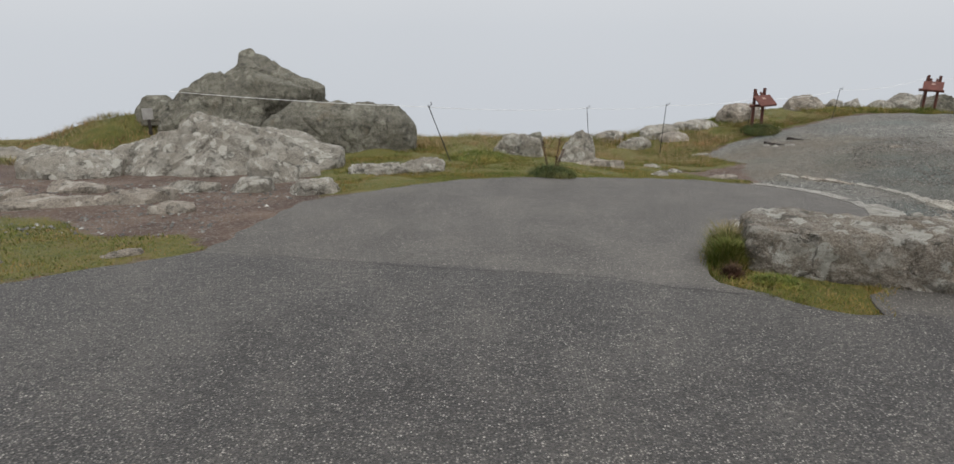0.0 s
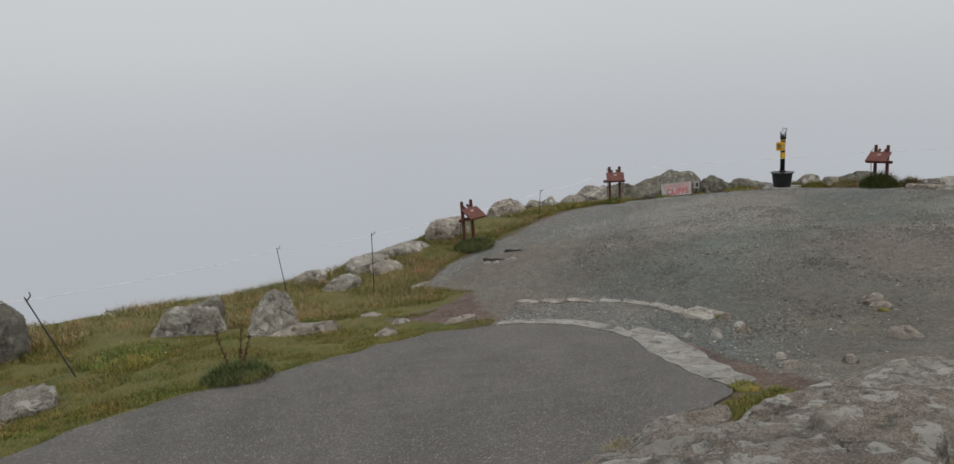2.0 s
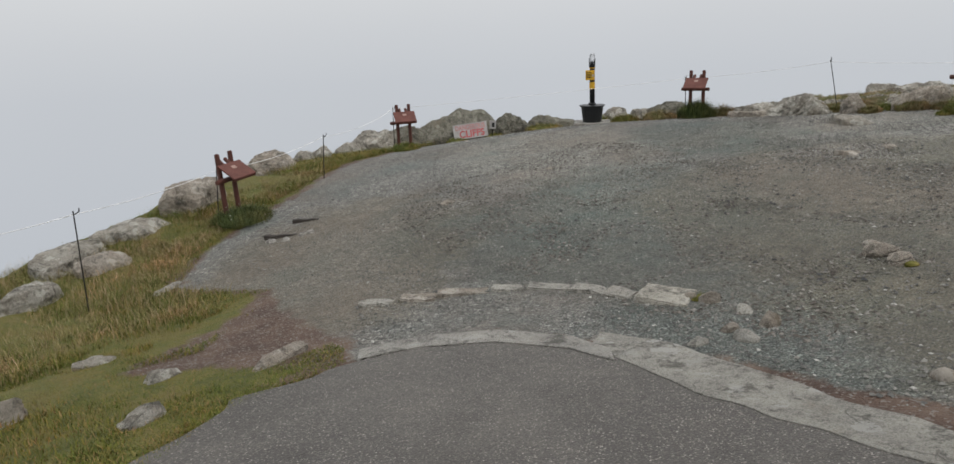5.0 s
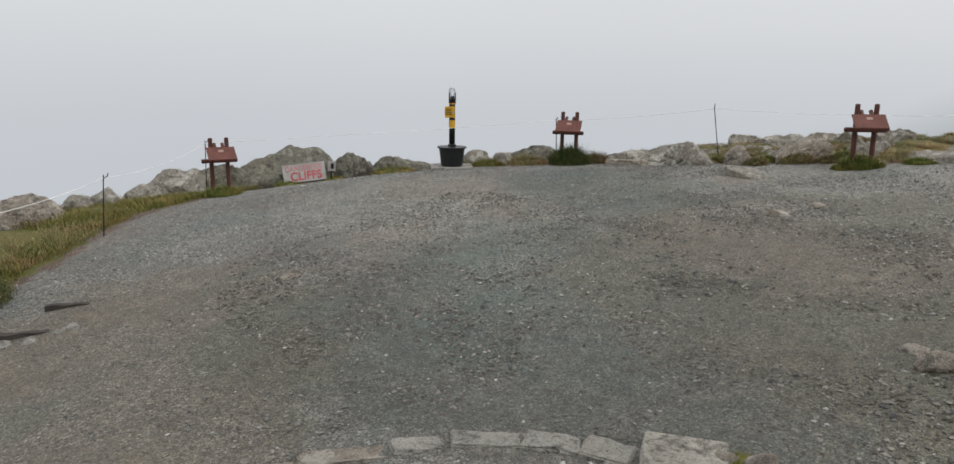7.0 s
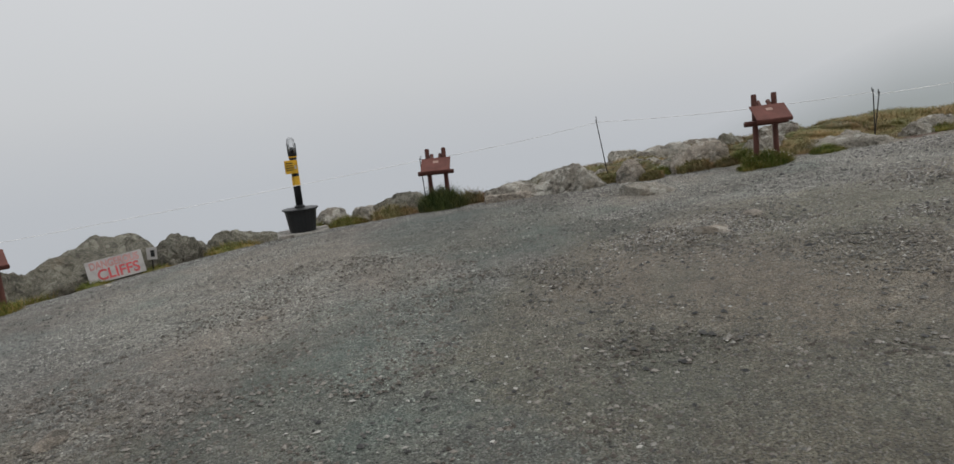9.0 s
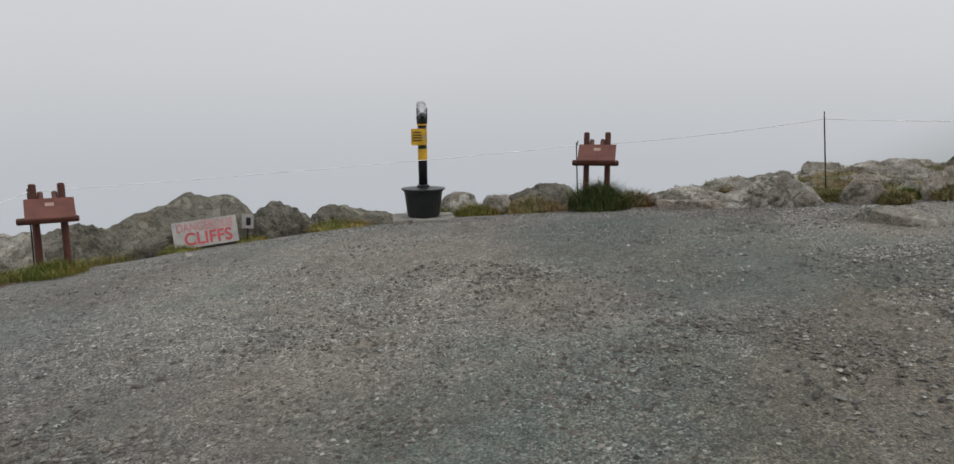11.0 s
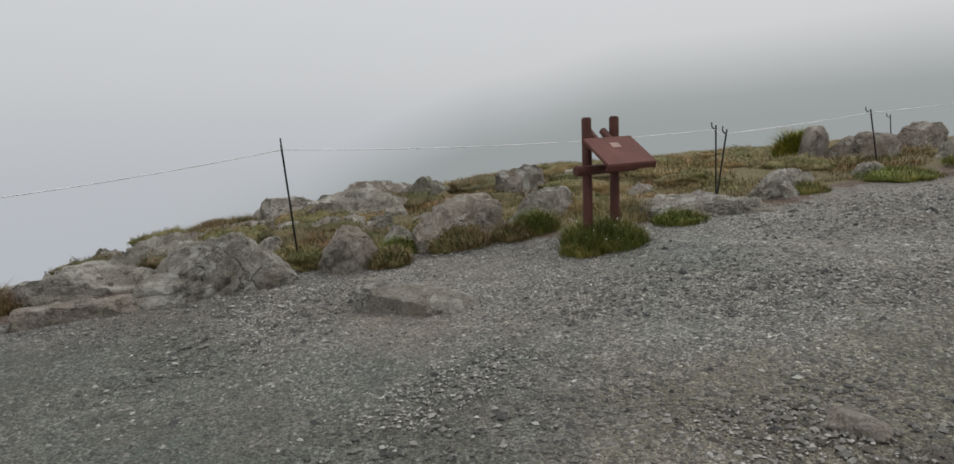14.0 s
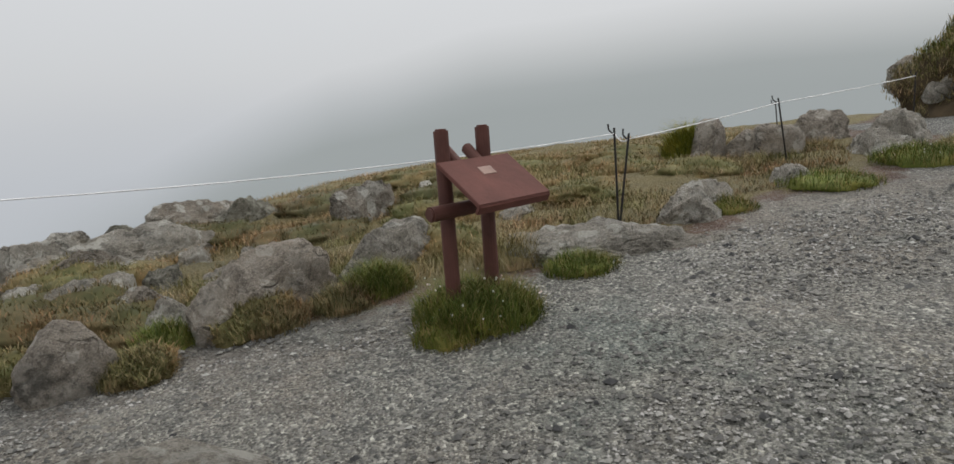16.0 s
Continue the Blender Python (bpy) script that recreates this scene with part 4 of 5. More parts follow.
# the boulder field east of the gravel
FIELD = ((17.5, 10.28, 0.38, 0.36, 0.25, 40, GRANITE), (17.2, 10.05, 0.34, 0.36, 0.38, 10, GRANITE_WARM), (17.5, 9.72, 0.95, 0.6, 0.48, -66, GRANITE_WARM),
         (17.75, 8.75, 1.0, 0.6, 0.36, -68, GRANITE), (19.9, 8.3, 0.72, 0.6, 0.5, -50, GRANITE_LICHEN), (24.4, 9.3, 2.1, 1.1, 0.5, -70, GRANITE_LICHEN), (20.7, 10.15, 1.5, 0.9, 0.44, -72, GRANITE),
         (22.0, 9.1, 1.1, 0.7, 0.46, -60, GRANITE_DARK), (21.9, 8.45, 0.6, 0.5, 0.28, 0, GRANITE), (19.4, 9.5, 0.26, 0.25, 0.16, 10, GRANITE), (24.0, 11.15, 0.85, 0.7, 0.62, -60, GRANITE), (23.3, 10.35, 0.8, 0.6, 0.5, -65, GRANITE_DARK),
         (20.6, 11.05, 0.82, 0.7, 0.30, -60, GRANITE), (19.35, 11.1, 0.7, 0.6, 0.22, -55, GRANITE), (19.7, 12.25, 0.72, 0.6, 0.3, -50, GRANITE_LICHEN), (21.2, 12.0, 0.55, 0.45, 0.22, -65, GRANITE),
         (21.0, 13.35, 0.46, 0.45, 0.36, -55, GRANITE_DARK), (20.2, 13.1, 0.55, 0.5, 0.28, -62, GRANITE), (21.2, 13.75, 0.62, 0.5, 0.36, -48, GRANITE), (18.3, 11.35, 0.5, 0.45, 0.22, -40, GRANITE),
         (19.0, 10.2, 0.5, 0.4, 0.2, -30, GRANITE_DARK), (17.75, 12.7, 0.85, 0.7, 0.22, -62, GRANITE), (16.62, 7.62, 1.55, 0.75, 0.18, 56, GRANITE), (16.95, 6.68, 0.9, 0.6, 0.3, -55, GRANITE),
         (17.0, 5.6, 0.62, 0.45, 0.16, -45, GRANITE),
         (17.55, 3.35, 1.1, 0.6, 0.42, -40, GRANITE), (17.2, 4.25, 0.85, 0.5, 0.3, -35, GRANITE), (18.5, 3.4, 0.6, 0.5, 0.42, 0, GRANITE_WARM), (20.2, 6.8, 0.3, 0.25, 0.16, 0, GRANITE), (19.9, 8.2, 0.3, 0.25, 0.14, 0, GRANITE),
         (18.3, 9.9, 0.42, 0.35, 0.2, 25, GRANITE_WARM), (18.7, 11.7, 0.5, 0.4, 0.26, -20, GRANITE), (17.9, 9.4, 0.4, 0.35, 0.26, 15, GRANITE), (21.9, 10.6, 0.6, 0.5, 0.3, -40, GRANITE_DARK), (19.8, 9.9, 0.42, 0.36, 0.2, -10, GRANITE),
         (18.15, 10.45, 0.6, 0.45, 0.24, -50, GRANITE_LICHEN), (18.75, 10.75, 0.7, 0.5, 0.3, -70, GRANITE), (19.6, 11.55, 0.85, 0.6, 0.32, -60, GRANITE_LICHEN), (20.0, 10.7, 0.8, 0.55, 0.36, -75, GRANITE_LICHEN),
         (18.1, 9.95, 0.5, 0.4, 0.25, -35, GRANITE), (19.1, 12.3, 0.9, 0.6, 0.36, -55, GRANITE), (18.55, 12.45, 0.7, 0.55, 0.3, -70, GRANITE_DARK), (20.9, 11.1, 0.9, 0.6, 0.46, -62, GRANITE), (21.6, 11.35, 0.7, 0.5, 0.4, -50, GRANITE_LICHEN),
         (22.7, 9.75, 1.1, 0.7, 0.42, -75, GRANITE_LICHEN), (20.6, 7.3, 0.5, 0.4, 0.22, -40, GRANITE), (18.3, 7.5, 0.5, 0.35, 0.16, -55, GRANITE))
for k, (x, y, w, d, h, turn, stone) in enumerate(FIELD):
    rock(x + (0.1 if x < 18 else 0), y, w, d * 0.78, h * 0.82, turn, 120 + k, stone, "weathered granite rock among heath and rough grass", subdiv=5, group="rocks of the boulder field", boxy=0.5, cuts=9, rough=0.15)
for k, (x, y, w, h, turn) in enumerate(((18.75, 4.85, 0.34, 0.44, 10), (18.55, 4.58, 0.32, 0.3, 30), (18.3, 4.32, 0.52, 0.3, 35))):
    rock(x, y, w, 0.3, h, turn, 170 + k, GRANITE_WARM, "blunt upright stone standing in dry grass", subdiv=4, group="upright stones", boxy=0.5, cuts=1, rough=0.1, cracks=0)


# ---- interpretation signs ----
def information_sign(m, label):
    sign = thing("information_sign", m, label, "sign", "brown information signs")
    for side in (-0.135, 0.135):
        part("post", log((side, 0, -0.15), (side, 0, 1.01), 0.039, 0.037, 16, 0.009), TIMBER, sign, smooth=False)
    for side in (-0.068, 0.068):
        part("bracket", log((side, 0.06, 0.905), (side, -0.28, 0.63), 0.03, 0.03, 14), TIMBER, sign)
    part("rail", log((-0.31, -0.082, 0.62), (0.28, -0.082, 0.62), 0.038, 0.036, 16), TIMBER, sign, "round crossbar of stained timber")
    tilt = Matrix.Rotation(radians(33), 4, "X")
    centre = Vector((0.01, -0.2, 0.755))
    board = part("panel", box((0.47, 0.345, 0.022), centre, 0.004, tilt), PANEL, sign, "flat brown panel, tilted towards the reader")
    part("edge_strip", box((0.47, 0.018, 0.045), centre + tilt @ Vector((0, -0.17, -0.02)), 0.003, tilt), PANEL, sign)
    part("label_plate", box((0.085, 0.06, 0.004), centre + tilt @ Vector((0.0, 0.06, 0.0125)), 0.001, tilt), FADED, board, "small faded pale label")
    return sign


def facing(x, y, fx, fy, lean=0.0, sunk=0.0):
    return pose(x, y, ground_z(x, y) - sunk, 0, lean, math.degrees(math.atan2(fx, -fy)))


information_sign(facing(7.4, 16.85, 0.31, -0.95, -2), "brown timber information sign with tilted panel in grass")
information_sign(facing(12.82, 18.85, -0.55, -0.83), "brown timber information sign with tilted panel near the rim")
information_sign(facing(16.86, 13.86, -0.96, -0.2), "brown timber information sign rising from a green tussock")
information_sign(facing(16.40, 8.88, -0.97, -0.24, -1, 0.035), "brown timber information sign with tilted panel in a tussock")


# ---- coin telescope ----
def coin_telescope(m):
    scope = thing("coin_telescope", m, "black coin telescope on a tapered tub, with yellow labels", "telescope")
    part("base_slab", box((0.82, 0.72, 0.08), (0, 0, 0.02), 0.015), CONCRETE, scope, "square concrete slab")
    part("tub", lathe(((0.205, 0.06), (0.21, 0.07), (0.25, 0.38), (0.262, 0.40), (0.262, 0.415))), BLACK, scope, "tapered black tub", smooth=False)
    part("tub_lid", lathe(((0.285, 0.415), (0.29, 0.422), (0.288, 0.436), (0.06, 0.45))), BLACK, scope)
    part("collar", lathe(((0.085, 0.445), (0.085, 0.47), (0.062, 0.485))), BLACK, scope)
    part("column", lathe(((0.058, 0.45), (0.058, 1.26))), BLACK, scope, smooth=True)
    band = part("warning_band", lathe(((0.062, 0.80), (0.0625, 0.805), (0.0625, 0.945), (0.062, 0.95))), YELLOW, scope, "yellow label round the column")
    part("upper_band", lathe(((0.066, 1.25), (0.067, 1.255), (0.067, 1.30), (0.066, 1.305))), YELLOW, scope, "narrow yellow band")
    coin = part("coin_box", box((0.20, 0.13, 0.21), (-0.045, -0.055, 1.105), 0.008), YELLOW, scope, "yellow coin box")
    for k in range(4):
        part("text_bar", box((0.11, 0.003, 0.014), (-0.07, -0.122, 1.165 - 0.035 * k), 0.0), BLACK, coin)
    part("coin_slot", box((0.03, 0.006, 0.05), (0.02, -0.122, 1.10), 0.002), STEEL, coin)
    part("neck", lathe(((0.066, 1.26), (0.07, 1.30), (0.072, 1.36), (0.05, 1.40))), BLACK, scope, smooth=True)
    for side in (-0.062, 0.062):
        part("yoke_arm", box((0.014, 0.05, 0.16), (side, 0, 1.40), 0.005), BLACK, scope)
    tube = part("scope_tube", log((0, -0.09, 1.37), (0, 0.16, 1.50), 0.05, 0.056, 18), STEEL, scope, "grey metal telescope barrel")
    part("eyepiece", log((0, -0.135, 1.345), (0, -0.085, 1.372), 0.03, 0.036, 16, 0.004), BLACK, tube)
    part("lens_hood", log((0, 0.15, 1.495), (0, 0.21, 1.526), 0.06, 0.06, 18, 0.004), STEEL, tube)
    return scope


coin_telescope(facing(15.98, 15.95, -0.85, -0.53))


# ---- warning boards ----
def lettering(text, size, m, material, parent, wide=1.0):
    curve = bpy.data.curves.new("lettering", "FONT")
    curve.body, curve.size, curve.extrude, curve.offset = text, size, 0.0015, 0.005
    curve.align_x, curve.align_y = "CENTER", "CENTER"
    tmp = new("lettering", curve)
    me = bpy.data.meshes.new_from_object(tmp)
    bpy.data.objects.remove(tmp)
    me.materials.append(material)
    ob = new("lettering", me)
    ob.parent = parent
    ob.matrix_basis = m @ Matrix.Diagonal((wide, 1, 1, 1))
    return ob


def warning_board(m):
    board = thing("warning_board", m, "weathered white board lettered DANGEROUS CLIFFS, leaning on a boulder", "sign")
    tilt = Matrix.Rotation(radians(-16), 4, "X")
    part("board", box((0.84, 0.018, 0.37), tilt @ Vector((0, 0, 0.185)), 0.003, tilt), WHITE, board)
    face = tilt @ Matrix.Translation((0, -0.0115, 0)) @ Matrix.Rotation(radians(90), 4, "X")
    lettering("DANGEROUS", 0.165, face @ Matrix.Translation((0.0, 0.278, 0)), PALE_RED, board, 0.74)
    lettering("CLIFFS", 0.235, face @ Matrix.Translation((0.03, 0.112, 0)), RED, board, 0.94)
    return board


warning_board(pose(14.96, 18.78, ground_z(14.96, 18.78) + 0.05, 0, -6, -47))


def small_plate(m, label):
    plate = thing("notice_plate", m, label, "sign")
    part("stake", log((0, 0.012, -0.1), (0, 0.012, 0.42), 0.012, 0.012, 8, 0.002), IRON, plate)
    part("plate", box((0.16, 0.008, 0.2), (0, 0, 0.32), 0.002), WHITE, plate)
    part("pictogram", box((0.06, 0.003, 0.11), (0.01, -0.0055, 0.32), 0.0), BLACK, plate)
    return plate


small_plate(pose(15.42, 18.5, ground_z(15.42, 18.5), 0, 4, -50), "small white warning plate with black sign beside boulders")


def white_notice(m):
    plate = thing("notice_board", m, "plain white notice board on a short post in grass", "sign")
    part("post", box((0.06, 0.05, 0.9), (0, 0.03, 0.2), 0.004), OLD_WOOD, plate)
    part("board", box((0.22, 0.02, 0.24), (0, -0.01, 0.55), 0.003), WHITE, plate)
    return plate


white_notice(pose(-6.55, 15.2, -1.13, 0, 0, 8))


# ---- rope fence ----
def fence_pin(base, top):
    """A thin iron stake with a hooked head, leaning as it stands."""
    base, top = Vector(base), Vector(top)
    pin = thing("fence_pin", Matrix.Translation(base), "thin dark iron fence pin with hooked top, leaning", "fence post", "rope fence pins")
    part("shaft", log((base - top).normalized() * 0.12, top - base, 0.0085, 0.0075, 8, 0.001), IRON, pin)
    up = (top - base).normalized()
    side = Vector((up.z, 0, -up.x)).normalized()
    at = (top - base) - up * 0.05
    part("hook", log(at, at + side * 0.06 + up * 0.035, 0.006, 0.006, 8, 0.001), IRON, pin)
    part("tip", log(at + side * 0.06 + up * 0.033, at + side * 0.065 + up * 0.075, 0.006, 0.006, 8, 0.001), IRON, pin)
    return top - up * 0.04


def grounded(x, y, top):
    return fence_pin((x, y, ground_z(x, y)), top)


PIN = {
    "a": grounded(0.1, 11.35, (-0.28, 11.65, 0.21)), "b": grounded(3.25, 16.3, (3.2, 16.6, -0.62)), "c": grounded(4.7, 15.4, (4.78, 15.5, -0.37)), "d": grounded(7.22, 16.98, (7.36, 17.1, -0.47)),
    "e": grounded(9.48, 17.35, (9.55, 17.34, -0.27)), "f": grounded(12.85, 19.25, (12.8, 19.15, -0.2)), "g": grounded(16.9, 14.12, (16.86, 14.14, 0.2)), "h": grounded(17.38, 11.15, (16.95, 11.24, 0.53)),
    "i": grounded(17.08, 7.38, (17.08, 7.4, 0.57)), "j": grounded(17.05, 7.4, (17.0, 7.34, 0.53)), "k": grounded(17.75, 4.85, (17.75, 4.98, 0.68)), "l": grounded(19.75, 2.55, (19.8, 2.55, 0.6)), "m": grounded(18.45, 1.75, (18.45, 1.75, 0.86)),
}


def rope(points, label):
    curve = bpy.data.curves.new("rope", "CURVE")
    curve.dimensions, curve.bevel_depth, curve.bevel_resolution = "3D", 0.004, 1
    spline = curve.splines.new("POLY")
    path = []
    for (a, sag), (b, _) in zip(points, points[1:]):
        path += [a.lerp(b, k / 12) - Vector((0, 0, sag * 4 * (k / 12) * (1 - k / 12))) for k in range(12)]
    path.append(points[-1][0])
    spline.points.add(len(path) - 1)
    for p, c in zip(spline.points, path):
        p.co = (*c, 1)
    tmp = new("rope", curve)
    me = bpy.data.meshes.new_from_object(tmp)
    bpy.data.objects.remove(tmp)
    me.materials.append(ROPE)
    return tagged(new("rope", me), label, "rope", "rope fence")


rope(((Vector((-5.15, 13.15, 0.2)), 0.03), (PIN["a"], 0.05), (PIN["b"], 0.05), (PIN["c"], 0.05), (PIN["d"], 0.08), (PIN["e"], 0.1), (PIN["f"], 0.05)), "thin white rope slung between iron pins along the cliff")
rope(((PIN["f"], 0.02), (PIN["g"], 0.04), (PIN["h"], 0.05), (PIN["i"], 0.03), (PIN["j"], 0.01), (PIN["k"], 0.01), (PIN["m"], 0.05)), "thin white rope slung between iron pins along the heath")


# ---- plants ----
def blade_mesh(name, rng, base, tall, wide, lean, material):
    """Grass blades as bent tapered strips: base points, heights, widths and how far the tips lean."""
    n = len(base)
    turn = rng.uniform(0, 2 * np.pi, n)
    out = np.stack([np.cos(turn), np.sin(turn), np.zeros(n)], 1)
    side = np.stack([-np.sin(turn), np.cos(turn), np.zeros(n)], 1) * (wide / 2)[:, None]
    up = np.array([0, 0, 1.0])
    mid = base + out * (lean * 0.35)[:, None] + up * (tall * 0.6)[:, None]
    tip = base + out * lean[:, None] + up * tall[:, None]
    verts = np.stack([base - side, base + side, mid + side * 0.75, mid - side * 0.75, tip], 1).reshape(-1, 3)
    i = np.arange(n) * 5
    quads = np.stack([i, i + 1, i + 2, i + 3], 1)
    tris = np.stack([i + 3, i + 2, i + 4], 1)
    me = bpy.data.meshes.new(name)
    me.from_pydata(verts.tolist(), [], quads.tolist() + tris.tolist())
    me.materials.append(material)
    return me


def scatter(rng, count, poly, patch=0.0, scale=1.0):
    """Points inside an outline, kept where a slow noise is high if patch is given."""
    p = np.array(poly)
    got = []
    total = 0
    while total < count:
        x = rng.uniform(p[:, 0].min(), p[:, 0].max(), count)
        y = rng.uniform(p[:, 1].min(), p[:, 1].max(), count)
        keep = polygon_distance(x, y, poly) > 0
        if patch:
            keep &= np.array([noise.noise(Vector((a * scale, b * scale, 3.3))) for a, b in zip(x, y)]) > patch
        got.append(np.stack([x[keep], y[keep]], 1))
        total += int(keep.sum())
    xy = np.concatenate(got)[:count]
    return np.column_stack([xy, height(xy[:, 0], xy[:, 1]) - 0.01])


def grass_field(name, seed, count, poly, tall, material, label, patch=0.0, scale=1.0, wide=0.006):
    rng = np.random.default_rng(seed)
    base = scatter(rng, count, poly, patch, scale)
    h = rng.uniform(tall[0], tall[1], count)
    me = blade_mesh(name, rng, base, h, rng.uniform(0.6, 1.3, count) * wide, h * rng.uniform(0.3, 1.2, count), material)
    return tagged(new(name, me), label, "grass", kind="stuff")


NEAR_BANK = ((-1.2, 8.1), (0.3, 9.15), (2.1, 9.9), (4.1, 11.0), (4.75, 11.2), (4.35, 11.9), (3.9, 12.6), (3.5, 14.5), (-1.5, 14.5), (-1.8, 11))
FAR_BANK = ((-2, 13.8), (2.5, 13.4), (5.0, 13.4), (5.8, 14.2), (5.4, 15.3), (6.4, 16.2), (6.3, 18), (2.5, 17.2), (-1, 16.2), (-3, 15.6))
RIM_BANK = ((6.3, 16.2), (8.7, 17.1), (10.5, 18.2), (12.6, 18.9), (14.2, 19.2), (14, 20.3), (12, 20.5), (8, 18.9), (6.2, 18))
WEST_BANK = ((-9, 11.5), (-6, 12.5), (-5.8, 17), (-12, 17.5), (-12, 12))
EAST_NEAR = ((17.8, 12.5), (17.7, 10.5), (17.2, 9.3), (17.1, 8.4), (16.8, 7.3), (17.1, 6.3), (16.8, 5.4), (17.8, 3.6), (21, 3), (22, 12.8))
EAST_FAR = ((19, 12.8), (20, 4), (21, 0), (34, -4), (36, 9), (27, 11))
STRIP = ((-0.6, 8.35), (0.3, 9.1), (1.1, 9.5), (2.1, 9.85), (3.4, 10.55), (4.1, 10.95), (5.2, 11.0), (5.2, 11.5), (3.9, 11.5), (2.0, 10.6), (0.2, 9.9), (-0.9, 9.2))
grass_field("bank_turf", 1, 62000, NEAR_BANK, (0.012, 0.05), TURF, "short mossy turf on the bank", -0.6, 0.9, 0.006)
grass_field("edge_turf", 2, 34000, STRIP, (0.01, 0.035), GREEN, "green turf along the asphalt edge", -0.35, 1.5, 0.006)
grass_field("bank_grass", 3, 20000, FAR_BANK, (0.05, 0.19), DRY, "long dry grass on the cliff-top bank", -0.2, 0.7, 0.004)
grass_field("bank_undergrowth", 4, 34000, FAR_BANK, (0.03, 0.11), TURF, "rough green grass on the cliff-top bank", -0.4, 0.7, 0.006)
grass_field("rim_grass", 5, 18000, RIM_BANK, (0.04, 0.14), TURF, "rough grass between the rim boulders", -0.1, 0.9, 0.006)
grass_field("sign_bank_grass", 51, 9000, ((5.7, 15.4), (6.6, 16.25), (8.9, 17.2), (10.4, 18.2), (9.8, 18.6), (6.5, 17.6), (5.2, 16.2)), (0.03, 0.1), DRY, "straw-coloured grass on the bank round a sign", -0.3, 1.0, 0.005)
grass_field("hump_grass", 6, 16000, WEST_BANK, (0.05, 0.16), OLIVE, "long rough grass on a hump", -0.3, 0.6, 0.01)
grass_field("verge_turf", 7, 30000, VERGE_EDGE, (0.015, 0.06), TURF, "mossy turf round the near boulder", -0.25, 1.4, 0.005)
grass_field("boulder_moss", 71, 9000, ((2.1, 4.6), (2.1, 4.2), (2.38, 3.84), (2.74, 3.58), (3.0, 3.63), (3.1, 3.95), (3.5, 4.35), (3.6, 4.5), (2.4, 4.6)), (0.008, 0.028), TURF, "yellow-green moss along a boulder's foot", -0.45, 3.0, 0.005)
grass_field("gravel_edge_turf", 72, 24000, ((3.9, 12.6), (4.6, 12.5), (5.2, 13.0), (5.55, 13.2), (6.0, 13.6), (5.6, 15.1), (6.5, 16.05), (8.7, 17.0), (10.5, 18.15), (9.5, 18.3), (6.3, 17.0), (4.8, 15.3), (3.5, 14.0)), (0.01, 0.05), TURF, "thin yellowish turf at the gravel's edge", -0.3, 1.6, 0.006)
grass_field("left_verge_turf", 8, 6000, LEFT_VERGE[1:-1], (0.01, 0.035), TURF, "thin mossy turf on trodden earth", 0.0, 1.1, 0.009)
grass_field("heath_sprigs", 9, 40000, EAST_NEAR, (0.02, 0.055), HEATHER, "low heather between rocks", -0.1, 0.9, 0.009)
grass_field("heath_grass", 10, 34000, EAST_NEAR, (0.03, 0.11), DRY, "dry grass between rocks", -0.02, 0.8, 0.005)
grass_field("heath_green", 11, 7000, EAST_NEAR, (0.03, 0.09), OLIVE, "olive plants between rocks", 0.15, 1.1, 0.007)
grass_field("far_heath", 12, 16000, EAST_FAR, (0.03, 0.08), OLIVE, "brown heath sloping away into fog", -0.1, 0.5, 0.012)
grass_field("far_heath_grass", 13, 26000, EAST_FAR, (0.04, 0.12), DRY, "dry grass on the far heath", 0.0, 0.45, 0.011)


def tussock(x, y, r, tall, seed, material, label, count=700, flowers=0, squash=1.0, turn=0.0, core=None):
    """A dense clump: a rough low mound hidden under many blades."""
    rng = np.random.default_rng(seed)
    count = int(count * 2.6)
    clump = thing("tussock", pose(x, y, ground_z(x, y), 0, 0, turn), label, "grass tussock", "grass tussocks")
    bm = bmesh.new()
    bmesh.ops.create_icosphere(bm, subdivisions=3, radius=1.0)
    for v in bm.verts:
        k = 1 + 0.3 * noise.noise(v.co * 2.3 + Vector((seed, 0, 0)))
        v.co = Vector((v.co.x * r * 0.8 * k, v.co.y * r * 0.8 * squash * k, v.co.z * tall * 0.42 * k))
    part("mound", bm, core or material, clump, smooth=True)
    a, q = rng.uniform(0, 2 * np.pi, count), np.sqrt(rng.uniform(0, 1, count))
    bx, by = np.cos(a) * q * r, np.sin(a) * q * r * squash
    bz = tall * 0.42 * np.sqrt(np.clip(1 - q ** 2, 0, 1)) - 0.03
    h = tall * rng.uniform(0.35, 0.8, count) * (1 - 0.45 * q)
    me = blade_mesh("foliage", rng, np.stack([bx, by, bz], 1), h, rng.uniform(0.003, 0.006, count) * (1.6 if x > 18.5 else 1.0), h * rng.uniform(0.4, 1.3, count), material)
    ob = new("foliage", me)
    ob.parent = clump
    if flowers:
        bm = bmesh.new()
        for _ in range(flowers):
            k = int(rng.integers(count))
            at = Vector((bx[k] * 1.05, by[k] * 1.05, bz[k] + tall * rng.uniform(0.35, 0.65)))
            bmesh.ops.create_icosphere(bm, subdivisions=1, radius=float(rng.uniform(0.004, 0.007)), matrix=Matrix.Translation(at))
        part("blossom", bm, PETAL, clump, "small pale flower heads")["kind"] = "stuff"
    return clump


